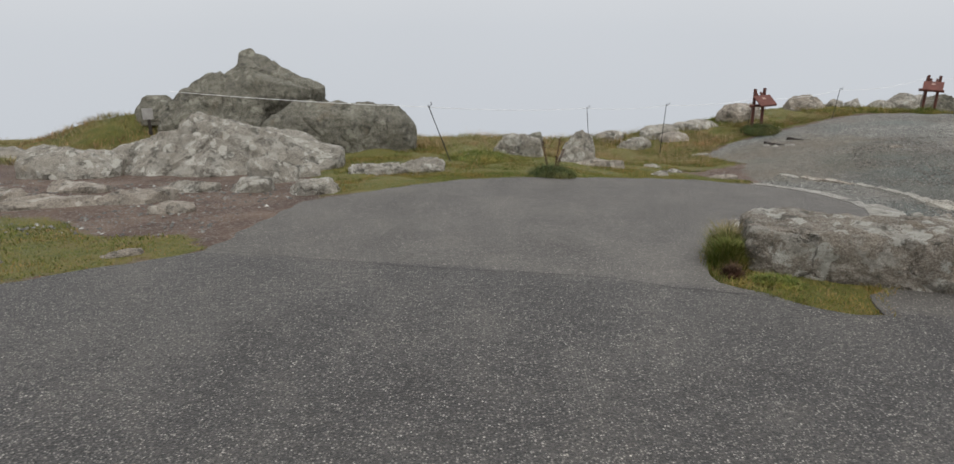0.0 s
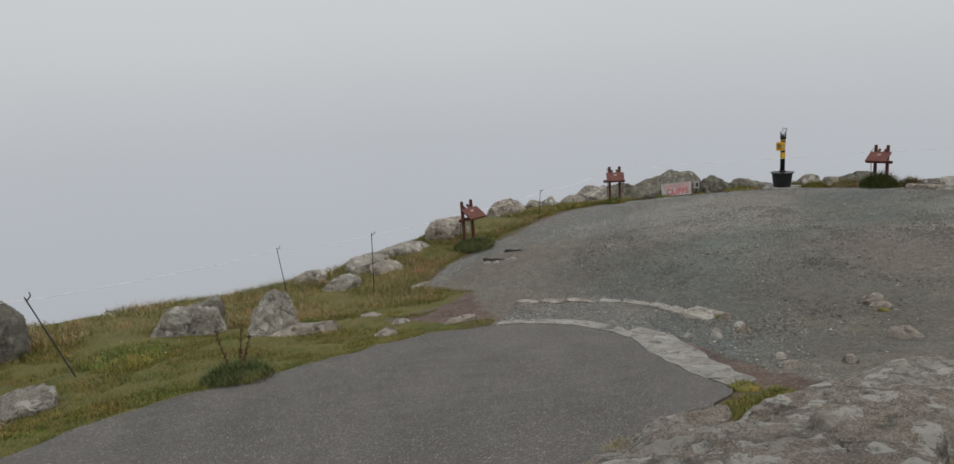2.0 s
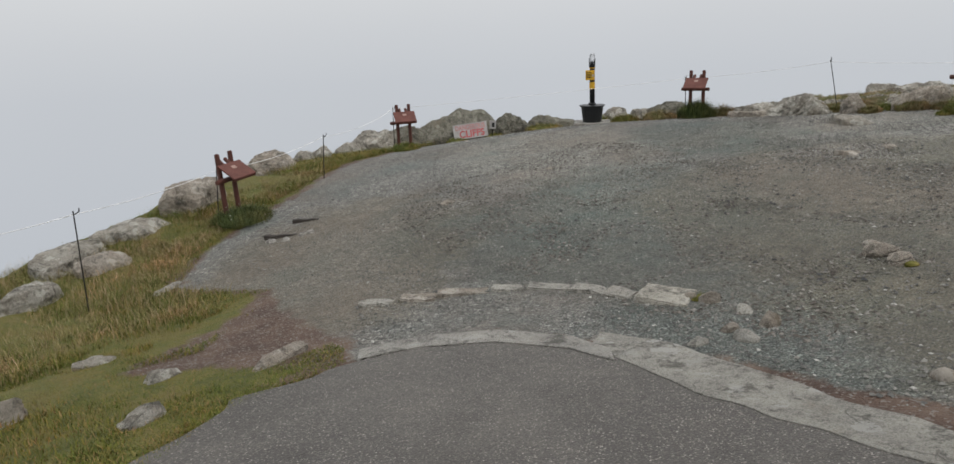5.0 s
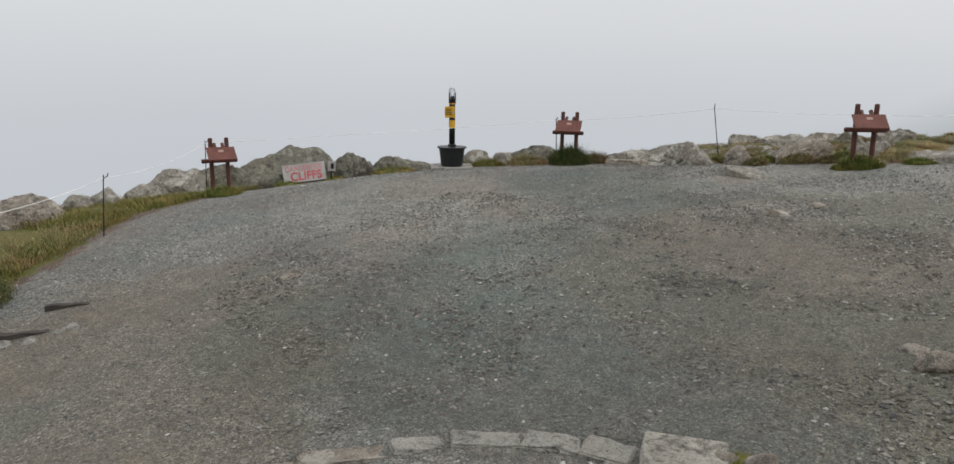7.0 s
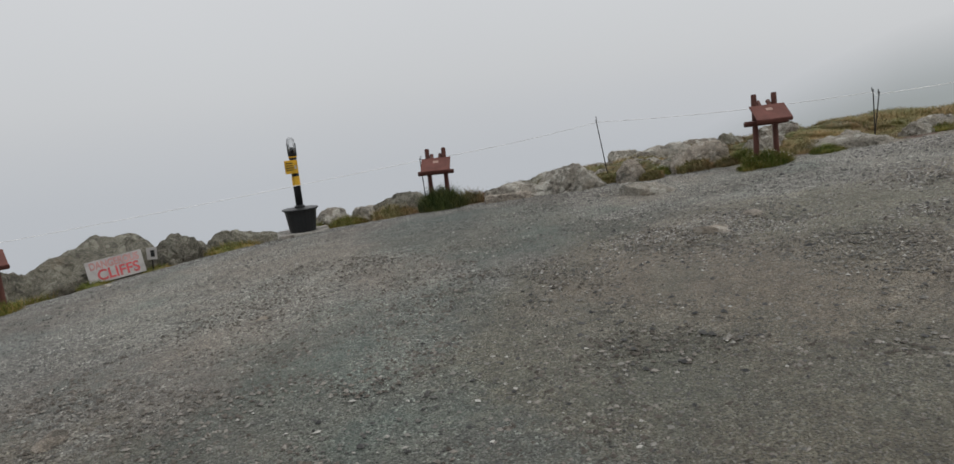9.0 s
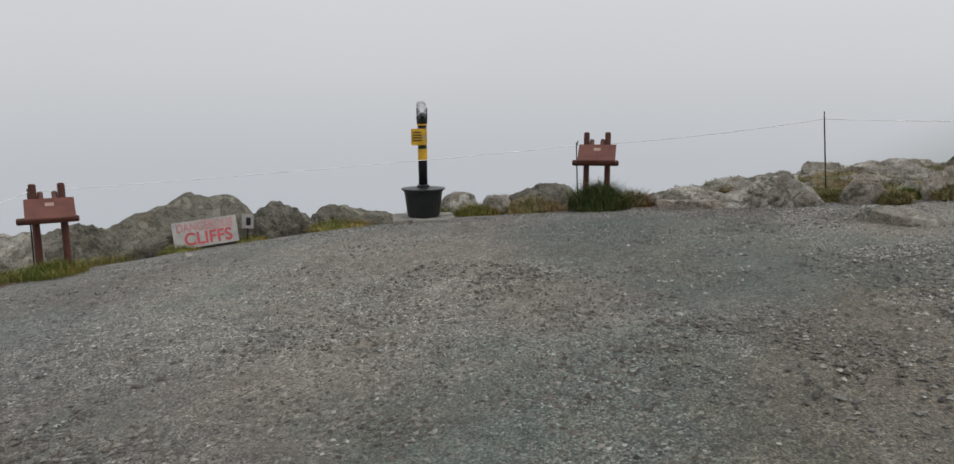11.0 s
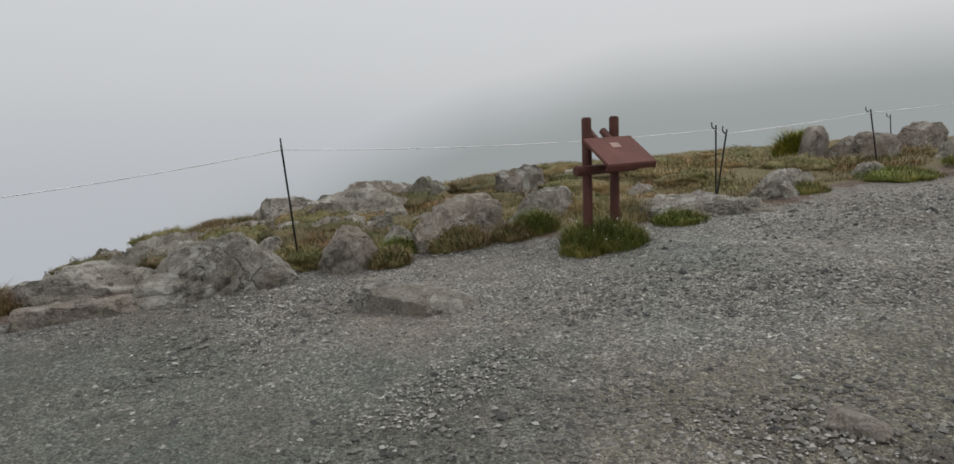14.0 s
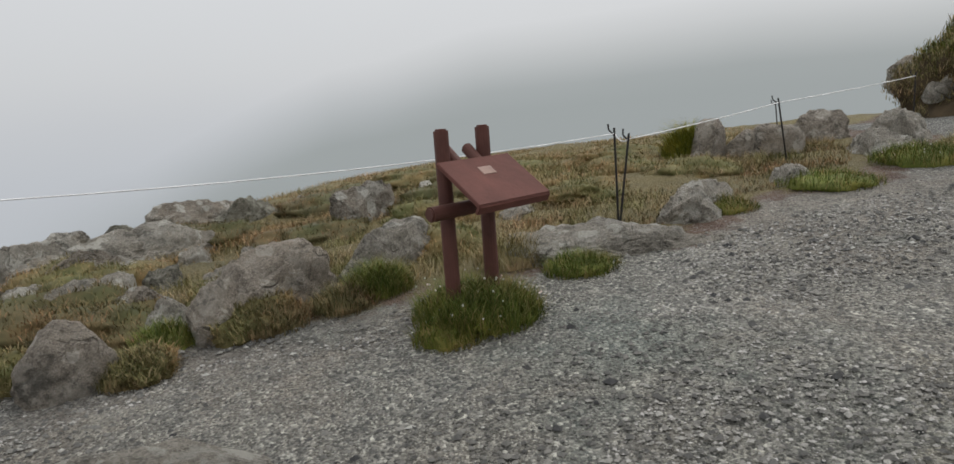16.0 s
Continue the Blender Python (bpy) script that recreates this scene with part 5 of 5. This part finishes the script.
tussock(16.36, 8.88, 0.36, 0.25, 1, GREEN, "green tussock with pale flowers at a sign's foot", 1500, 34, 0.95)
tussock(16.22, 9.1, 0.2, 0.15, 2, TURF, "small green tussock at a sign's foot", 500, 8)
tussock(16.72, 13.78, 0.42, 0.42, 3, DARK_GREEN, "dense dark green tussock at a sign's foot", 1800, 0, 0.95)
tussock(12.7, 18.7, 0.35, 0.22, 4, GREEN, "low green tussock at a sign's foot", 700)
tussock(7.42, 16.6, 0.48, 0.25, 5, DARK_GREEN, "dark green tussock with white flowers at a sign's foot", 1200, 16)
tussock(2.4, 4.86, 0.16, 0.3, 6, OLIVE, "upright clump of seeding grass beside a boulder", 1100, 0, 1.3, 0, GREEN)
tussock(2.32, 4.64, 0.14, 0.26, 7, GREEN, "green grass clump beside a boulder", 900)
tussock(2.5, 4.2, 0.2, 0.1, 8, GREEN, "low leafy green clump beside a boulder", 700, 0, 0.6, -25)
tussock(2.25, 4.36, 0.08, 0.13, 81, RUST_STALK, "reddish withered clump beside a boulder", 300)
tussock(4.1, 4.5, 0.32, 0.2, 9, TURF, "yellow-green grass clump beside a boulder", 900)
tussock(4.6, 4.45, 0.36, 0.22, 91, DRY, "dry yellowish grass clump beside a boulder", 900, 0, 1.0, 0, GREEN)
tussock(4.28, 6.26, 0.11, 0.1, 10, DRY, "mossy grass clump at the asphalt's edge", 400)
tussock(5.2, 6.45, 0.14, 0.1, 101, TURF, "green grass clump at the gravel's edge", 500)
tussock(3.35, 5.98, 0.1, 0.16, 102, DRY, "small withered grass clump on asphalt edge", 200)
tussock(5.2, 6.8, 0.14, 0.09, 103, TURF, "yellow mossy clump beside concrete", 300)
tussock(7.52, 9.42, 0.09, 0.09, 104, TURF, "yellow-green moss beside a kerb stone", 160)
tussock(8.82, 8.12, 0.07, 0.06, 105, TURF, "green tuft beside stones", 200)
tussock(1.62, 9.88, 0.36, 0.22, 11, DARK_GREEN, "dark green weeds at the asphalt's edge", 900)
tussock(0.6, 11.8, 0.6, 0.2, 12, GREEN, "green herb patch with pale flowers on the bank", 1300, 22)
tussock(2.95, 12.75, 0.24, 0.18, 13, GREEN, "green fern tuft beside a boulder", 350)
tussock(16.98, 14.75, 0.42, 0.27, 14, OLIVE, "brown-green heather mound among rim boulders", 900)
tussock(16.72, 15.5, 0.36, 0.22, 15, TURF, "brown-green heather mound among rim boulders", 800)
tussock(16.55, 16.15, 0.4, 0.25, 16, GREEN, "green grass mound beside a telescope", 700)
tussock(16.0, 17.3, 0.5, 0.2, 17, TURF, "yellowish grass mound by the rim", 700)
tussock(17.45, 13.5, 0.3, 0.3, 18, HEATHER, "dark heather clump against a boulder", 600)
tussock(14.7, 19.0, 0.3, 0.16, 181, GREEN, "low grass at the foot of a boulder", 400)
tussock(15.5, 18.45, 0.3, 0.15, 182, TURF, "low grass beside a warning board", 400)
tussock(16.95, 10.5, 0.2, 0.17, 19, HEATHER, "olive heather clump against a rock", 500)
tussock(17.35, 10.3, 0.2, 0.18, 20, GREEN, "green clump between rocks", 450)
tussock(17.25, 9.8, 0.3, 0.2, 21, HEATHER, "olive heather clump at the gravel's edge", 700)
tussock(17.15, 9.35, 0.2, 0.18, 22, HEATHER, "brown heather clump at the gravel's edge", 450)
tussock(17.25, 9.1, 0.22, 0.24, 23, GREEN, "bright green grass clump between rocks", 800)
tussock(16.55, 8.08, 0.24, 0.15, 24, GREEN, "green cushion beside a flat rock", 700)
tussock(17.05, 8.25, 0.26, 0.24, 25, DRY, "yellow grass clump beside a flat rock", 600)
tussock(16.85, 6.6, 0.24, 0.15, 26, TURF, "short grass beside a rock", 400)
tussock(16.75, 5.6, 0.4, 0.15, 27, GREEN, "short green grass by the gravel", 600)
tussock(16.65, 4.6, 0.4, 0.2, 28, GREEN, "green clump with pale flowers beside rocks", 900, 26)
tussock(16.5, 4.15, 0.3, 0.22, 29, DRY, "straw-coloured flowering clump at the gravel's edge", 900)
tussock(21.3, 11.6, 0.9, 0.24, 33, HEATHER, "dark heather mound on the skyline", 1200)
tussock(22.6, 10.7, 0.9, 0.24, 35, TURF, "grassy mound among rocks", 900)
tussock(19.6, 6.2, 0.9, 0.25, 37, OLIVE, "olive mound on the heath", 900)
tussock(21.5, 5.2, 0.9, 0.2, 38, OLIVE, "olive mound on the heath", 900)
tussock(19.1, 4.75, 0.3, 0.44, 39, YELLOW_GREEN, "bright yellow-green bush behind upright stones", 1400)


def cushion(x, y, r, tall, seed, material, label):
    """A low springy cushion of heather or moss with a close nap of short shoots."""
    rng = np.random.default_rng(seed)
    clump = thing("heath_cushion", pose(x, y, ground_z(x, y), 0, 0, seed * 40), label, "heather", "cushions of heath")
    bm = bmesh.new()
    bmesh.ops.create_icosphere(bm, subdivisions=4, radius=1.0)
    off = Vector((seed * 1.7, 0, 0))
    for v in bm.verts:
        k = 1 + 0.35 * noise.fractal(v.co * 1.8 + off, 0.8, 2.1, 5)
        v.co = Vector((v.co.x * r * k, v.co.y * r * 0.75 * k, v.co.z * tall * k))
    bm.verts.ensure_lookup_table()
    top = [v.co.copy() for v in bm.verts if v.co.z > -0.02]
    part("mat", bm, material, clump, smooth=True)
    n = 2600
    pick = rng.integers(0, len(top), n)
    base = np.array([top[k] for k in pick]) + rng.normal(0, r * 0.035, (n, 3)) * (1, 1, 0.2)
    h = rng.uniform(0.015, 0.05, n)
    ob = new("foliage", blade_mesh("foliage", rng, base, h, rng.uniform(0.004, 0.008, n), h * rng.uniform(0.5, 1.6, n), material))
    ob.parent = clump
    return clump


HEATH = ((18.0, 10.6, 0.5, 0.16, 0), (18.6, 10.9, 0.6, 0.2, 0), (18.4, 9.5, 0.45, 0.14, 0), (19.3, 10.6, 0.55, 0.18, 2), (17.9, 9.9, 0.35, 0.14, 1), (18.2, 12.0, 0.5, 0.18, 0), (19.2, 11.6, 0.55, 0.2, 1),
         (19.6, 8.8, 0.6, 0.15, 0), (20.0, 10.9, 0.6, 0.2, 2), (18.0, 8.4, 0.5, 0.15, 1), (18.9, 7.8, 0.6, 0.16, 2), (19.9, 7.3, 0.7, 0.18, 0), (18.5, 6.6, 0.55, 0.14, 1), (18.2, 5.6, 0.5, 0.14, 2),
         (20.8, 6.2, 0.8, 0.2, 1), (21.0, 9.6, 0.6, 0.2, 0), (21.6, 8.0, 0.8, 0.18, 0), (19.2, 5.6, 0.6, 0.15, 1), (22.0, 11.9, 0.7, 0.25, 0), (20.3, 12.4, 0.55, 0.22, 1), (18.8, 12.9, 0.5, 0.2, 0),
         (17.3, 9.85, 0.3, 0.13, 1), (16.95, 10.45, 0.2, 0.1, 1), (17.4, 11.15, 0.3, 0.14, 1), (22.4, 6.5, 0.8, 0.18, 2), (20.2, 4.8, 0.7, 0.18, 1))
for k, (x, y, r, tall, sort) in enumerate(HEATH):
    cushion(x, y, r, tall, 50 + k, (HEATHER, OLIVE, OLIVE)[sort], ("low dark brown heather cushion among rocks", "low olive-green cushion plant among rocks", "low yellowish moss cushion among rocks")[sort])


def dock_plant(x, y, seed):
    rng = random.Random(seed)
    plant = thing("dock_plant", pose(x, y, ground_z(x, y)), "withered rusty-brown dock stalks in green leaves", "plant")
    for k, (dx, dy, tall) in enumerate(((-0.09, 0.02, 0.52), (0.07, -0.03, 0.58), (0.12, 0.05, 0.4))):
        stalk = part("stalk", log((dx * 0.4, dy, 0), (dx * 1.5, dy * 1.3, tall), 0.007, 0.004, 6, 0.0), RUST_STALK, plant)
        bm = bmesh.new()
        for j in range(50):
            t = rng.uniform(0.35, 1.0)
            at = Vector((dx * (0.4 + 1.1 * t), dy * (1 + 0.3 * t), tall * t)) + Vector((rng.uniform(-1, 1), rng.uniform(-1, 1), rng.uniform(-0.5, 0.5))) * 0.022
            bmesh.ops.create_icosphere(bm, subdivisions=1, radius=rng.uniform(0.005, 0.010), matrix=Matrix.Translation(at))
        part("seed_head", bm, RUST_STALK, stalk, "rust-brown seed clusters")["kind"] = "stuff"
    for k in range(14):
        a = rng.uniform(0, 6.28)
        out = Vector((math.cos(a), math.sin(a), 0))
        side = Vector((-out.y, out.x, 0)) * 0.035
        bm = bmesh.new()
        base, mid, tip = Vector((0, 0, 0.03)), out * 0.08 + Vector((0, 0, rng.uniform(0.06, 0.14))), out * rng.uniform(0.12, 0.2) + Vector((0, 0, rng.uniform(0.04, 0.16)))
        vs = [bm.verts.new(p) for p in (base, mid - side, tip, mid + side)]
        centre = bm.verts.new(mid - Vector((0, 0, 0.015)))
        for p, q in zip(vs, vs[1:] + vs[:1]):
            bm.faces.new((p, q, centre))
        part("leaf", bm, DARK_GREEN, plant)
    return plant


dock_plant(1.62, 9.95, 3)


# ---- the stony earth bank at the end of the rope ----
def earth_bank(x, y):
    bank = thing("earth_bank", pose(x, y, ground_z(x, y), 0, 0, 15), "old stone-faced earth bank overgrown with heather and grass", "earth bank")
    bm = bmesh.new()
    bmesh.ops.create_icosphere(bm, subdivisions=5, radius=1.0)
    skin = []
    for v in bm.verts:
        c = v.co
        k = 1 + 0.2 * noise.fractal(c * 2.2, 0.7, 2.1, 7) + 0.12 * max(0.0, 0.4 - c.z)
        v.co = Vector((math.copysign(abs(c.x) ** 0.8, c.x) * 1.42 * k, math.copysign(abs(c.y) ** 0.8, c.y) * 1.42 * k, math.copysign(abs(c.z) ** 0.75, c.z) * 1.12 * k))
        if v.co.z > 0:
            skin.append(v.co.copy())
    part("earth", bm, EARTH, bank, "dark peaty earth", smooth=True)
    rng = random.Random(8)
    face = [p for p in skin if 0.2 < p.z < 0.85]
    for k in range(30):
        p = rng.choice(face)
        size = rng.uniform(0.22, 0.55)
        ob = new("stone", stone_mesh("stone", (size, size * 0.7, size * 0.6), 700 + k, (GRANITE, GRANITE_WARM)[k % 2], 3))
        ob.parent = bank
        ob.matrix_basis = pose(p.x, p.y, p.z - size * 0.1, rng.uniform(-30, 30), rng.uniform(-30, 30), math.degrees(math.atan2(p.y, p.x)))
    gr = np.random.default_rng(5)
    for name, low, n, tall, material in (("heather", 0.0, 45000, (0.03, 0.09), OLIVE), ("grass_top", 0.7, 16000, (0.03, 0.09), TURF)):
        pts = np.array([p for p in skin if p.z > low])
        base = pts[gr.integers(0, len(pts), n)] + gr.normal(0, 0.045, (n, 3))
        h = gr.uniform(*tall, n)
        ob = new(name, blade_mesh(name, gr, base, h, np.full(n, 0.011), h * gr.uniform(0.4, 1.3, n), material))
        ob.parent = bank
    return bank


earth_bank(18.05, -0.45)


# ---- broken timber edging by the first sign ----
def timber_edging(x, y, length, turn, seed):
    bm = box((length, 0.06, 0.08), (0, 0, -0.012), 0.0)
    bmesh.ops.subdivide_edges(bm, edges=[e for e in bm.edges if abs(e.verts[0].co.x - e.verts[1].co.x) > 0.1], cuts=9)
    for v in bm.verts:
        v.co += noise.noise_vector(v.co * 7 + Vector((seed, 0, 0))) * 0.022
    ob = new("timber_edging", mesh_from("timber_edging", bm))
    ob.data.materials.append(OLD_WOOD)
    ob.matrix_basis = pose(x, y, ground_z(x, y), 0, 0, turn)
    return tagged(ob, "rotten dark timber edging sunk in gravel", "timber")


timber_edging(7.28, 15.28, 0.6, -45, 1)
timber_edging(7.84, 15.46, 0.52, -46, 5)
for k, (x, y) in enumerate(((7.42, 15.05), (7.2, 15.15), (7.5, 15.0), (7.05, 15.3))):
    rock(x, y, 0.16, 0.11, 0.06, k * 50, 560 + k, CONCRETE, "pale stone beside rotten timber", "stone", subdiv=2, group="pale stones by the timber")


# ---- loose chippings on the gravel ----
def pebbles(name, seed, count, poly, size, label, material=None, patch=0.0):
    rng = np.random.default_rng(seed)
    p = scatter(rng, count, poly, patch, 0.9)
    shape = np.array(((1, 0, 0), (-1, 0, 0), (0, 1, 0), (0, -1, 0), (0, 0, 1), (0, 0, -0.6)), float)
    tri = np.array(((0, 2, 4), (2, 1, 4), (1, 3, 4), (3, 0, 4), (2, 0, 5), (1, 2, 5), (3, 1, 5), (0, 3, 5)))
    s = size[0] + (size[1] - size[0]) * rng.uniform(0, 1, count) ** 3
    v = shape[None] * s[:, None, None] * rng.uniform(0.6, 1.3, (count, 6, 1))
    v[:, :, 2] *= 0.5
    a = rng.uniform(0, 2 * np.pi, count)
    x = v[:, :, 0] * np.cos(a)[:, None] - v[:, :, 1] * np.sin(a)[:, None] * 0.7
    y = v[:, :, 0] * np.sin(a)[:, None] + v[:, :, 1] * np.cos(a)[:, None] * 0.7
    out = np.stack([x + p[:, 0:1], y + p[:, 1:2], v[:, :, 2] + p[:, 2:3] + 0.012], 2).reshape(-1, 3)
    faces = (tri[None] + 6 * np.arange(count)[:, None, None]).reshape(-1, 3)
    me = bpy.data.meshes.new(name)
    me.from_pydata(out.tolist(), [], faces.tolist())
    me.materials.append(material or PEBBLE)
    return tagged(new(name, me), label, "gravel", kind="stuff")


pebbles("gravel_chippings", 21, 30000, ((6.3, 8.5), (6.4, 12), (6.3, 15.5), (10, 17.5), (15, 18.6), (16.6, 14), (17.3, 11), (16.5, 7), (16, 5), (9, 6), (7, 7)), (0.006, 0.028), "grey and white chippings strewn over the gravel")
pebbles("near_chippings", 22, 26000, ((11, 8), (12.5, 12.5), (16.6, 12.8), (17.2, 10.5), (16.3, 7.5), (16, 5.5), (13, 6)), (0.005, 0.024), "flat grey chippings strewn over the gravel")
pebbles("pale_chips", 25, 26000, ((12.2, 7), (13, 11.5), (16.4, 11.6), (16.9, 10.2), (16.2, 8.5), (16.4, 7.0), (16, 5.2), (13, 5.5)), (0.005, 0.016), "small pale quartz chips on the gravel", PALE_CHIP, -0.15)
pebbles("slate_stones", 26, 1100, ((8, 7.5), (9, 12.5), (16.2, 12), (16.2, 5.2), (12, 5)), (0.012, 0.04), "flat dark stones scattered over the gravel", SLATE)
pebbles("gravel_clods", 27, 20000, ((6.8, 8.3), (7.6, 12.5), (8.5, 15), (13.5, 14.5), (14, 7), (9.5, 6.5)), (0.008, 0.03), "brownish clods and stones trodden into the gravel", CLOD, -0.2)
pebbles("earth_stones", 23, 3500, ((-8, 6), (-2.0, 5.8), (-1.6, 7.6), (-1.8, 9), (-8, 10)), (0.006, 0.04), "small stones in trodden earth")
pebbles("kerb_rubble", 24, 2500, ((5.2, 11.1), (6.1, 10.5), (6.5, 9), (5.7, 7), (6.6, 6.9), (7.6, 9.2), (7.1, 11), (6.0, 12.2)), (0.006, 0.03), "dark chippings between kerb and asphalt")


# ---- glowing backdrop of the far hillside, fog painted in ----
def hazy_hill_backdrop():
    m = bpy.data.materials.new("hill_glow_painted_haze")
    m.use_nodes = True
    nt = m.node_tree
    nt.nodes.clear()
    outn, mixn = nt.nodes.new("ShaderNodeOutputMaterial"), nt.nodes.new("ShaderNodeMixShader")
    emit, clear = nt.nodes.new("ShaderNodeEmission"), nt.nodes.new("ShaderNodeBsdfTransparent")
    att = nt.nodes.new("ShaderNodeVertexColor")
    att.layer_name = "haze_opacity"
    # even grey glow stands in for the hill and the darker fog round it
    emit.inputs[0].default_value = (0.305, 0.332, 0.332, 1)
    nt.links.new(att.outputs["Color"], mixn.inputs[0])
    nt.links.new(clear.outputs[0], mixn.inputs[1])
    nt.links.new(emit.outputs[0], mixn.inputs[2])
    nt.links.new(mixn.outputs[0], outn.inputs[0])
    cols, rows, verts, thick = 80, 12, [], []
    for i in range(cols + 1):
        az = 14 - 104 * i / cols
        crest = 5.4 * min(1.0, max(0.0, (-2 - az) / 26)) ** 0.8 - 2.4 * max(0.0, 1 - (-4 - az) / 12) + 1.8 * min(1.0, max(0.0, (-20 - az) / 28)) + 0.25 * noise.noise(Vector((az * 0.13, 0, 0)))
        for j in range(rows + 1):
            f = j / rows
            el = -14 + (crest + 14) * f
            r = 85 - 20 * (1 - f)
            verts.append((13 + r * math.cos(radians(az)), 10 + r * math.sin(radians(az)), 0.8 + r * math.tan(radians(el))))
            # painted haze: opacity thins towards the crest and at both ends
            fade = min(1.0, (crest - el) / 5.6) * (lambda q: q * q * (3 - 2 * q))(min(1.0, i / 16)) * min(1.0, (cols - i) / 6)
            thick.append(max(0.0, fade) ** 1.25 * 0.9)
    faces = [(i * (rows + 1) + j, (i + 1) * (rows + 1) + j, (i + 1) * (rows + 1) + j + 1, i * (rows + 1) + j + 1) for i in range(cols) for j in range(rows)]
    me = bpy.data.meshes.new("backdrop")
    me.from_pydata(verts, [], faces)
    layer = me.color_attributes.new("haze_opacity", "FLOAT_COLOR", "POINT")
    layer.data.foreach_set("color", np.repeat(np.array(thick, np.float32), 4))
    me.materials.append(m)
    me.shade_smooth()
    tagged(new("backdrop", me), "glowing backdrop of a faint grey hillside, its fog painted in as fading opacity", "hill", kind="structure")


hazy_hill_backdrop()


# ---- the old seam across the asphalt ----
def seam(points, width, seed):
    """A thin uneven line of dark bitumen."""
    verts, faces = [], []
    walked = ragged_outline(points, 0.05, 0.035)
    walked = walked[:max(k for k, p in enumerate(walked) if math.dist(p, points[-1]) < 0.1) + 1]
    for k, (x, y) in enumerate(walked):
        w = width * (0.35 + 0.9 * abs(noise.noise(Vector((x * 5, y * 5, seed)))))
        z = ground_z(x, y) + 0.0165
        verts += [(x, y - w, z), (x, y + w, z)]
    faces = [(2 * k, 2 * k + 2, 2 * k + 3, 2 * k + 1) for k in range(len(walked) - 1)]
    me = bpy.data.meshes.new("asphalt_seam")
    me.from_pydata(verts, [], faces)
    me.materials.append(BLACK_TAR)
    return tagged(new("asphalt_seam", me), "thin dark cracked seam across the asphalt", "crack", kind="structure")


BLACK_TAR = paint_material("bitumen", (0.045, 0.043, 0.041), 0.8, (0.07, 0.07, 0.068), 0.5)
seam(((-1.67, 5.16), (-0.75, 4.75), (0.09, 4.48), (0.74, 4.35), (1.35, 4.22), (1.79, 4.01), (2.2, 3.92)), 0.006, 1.0)
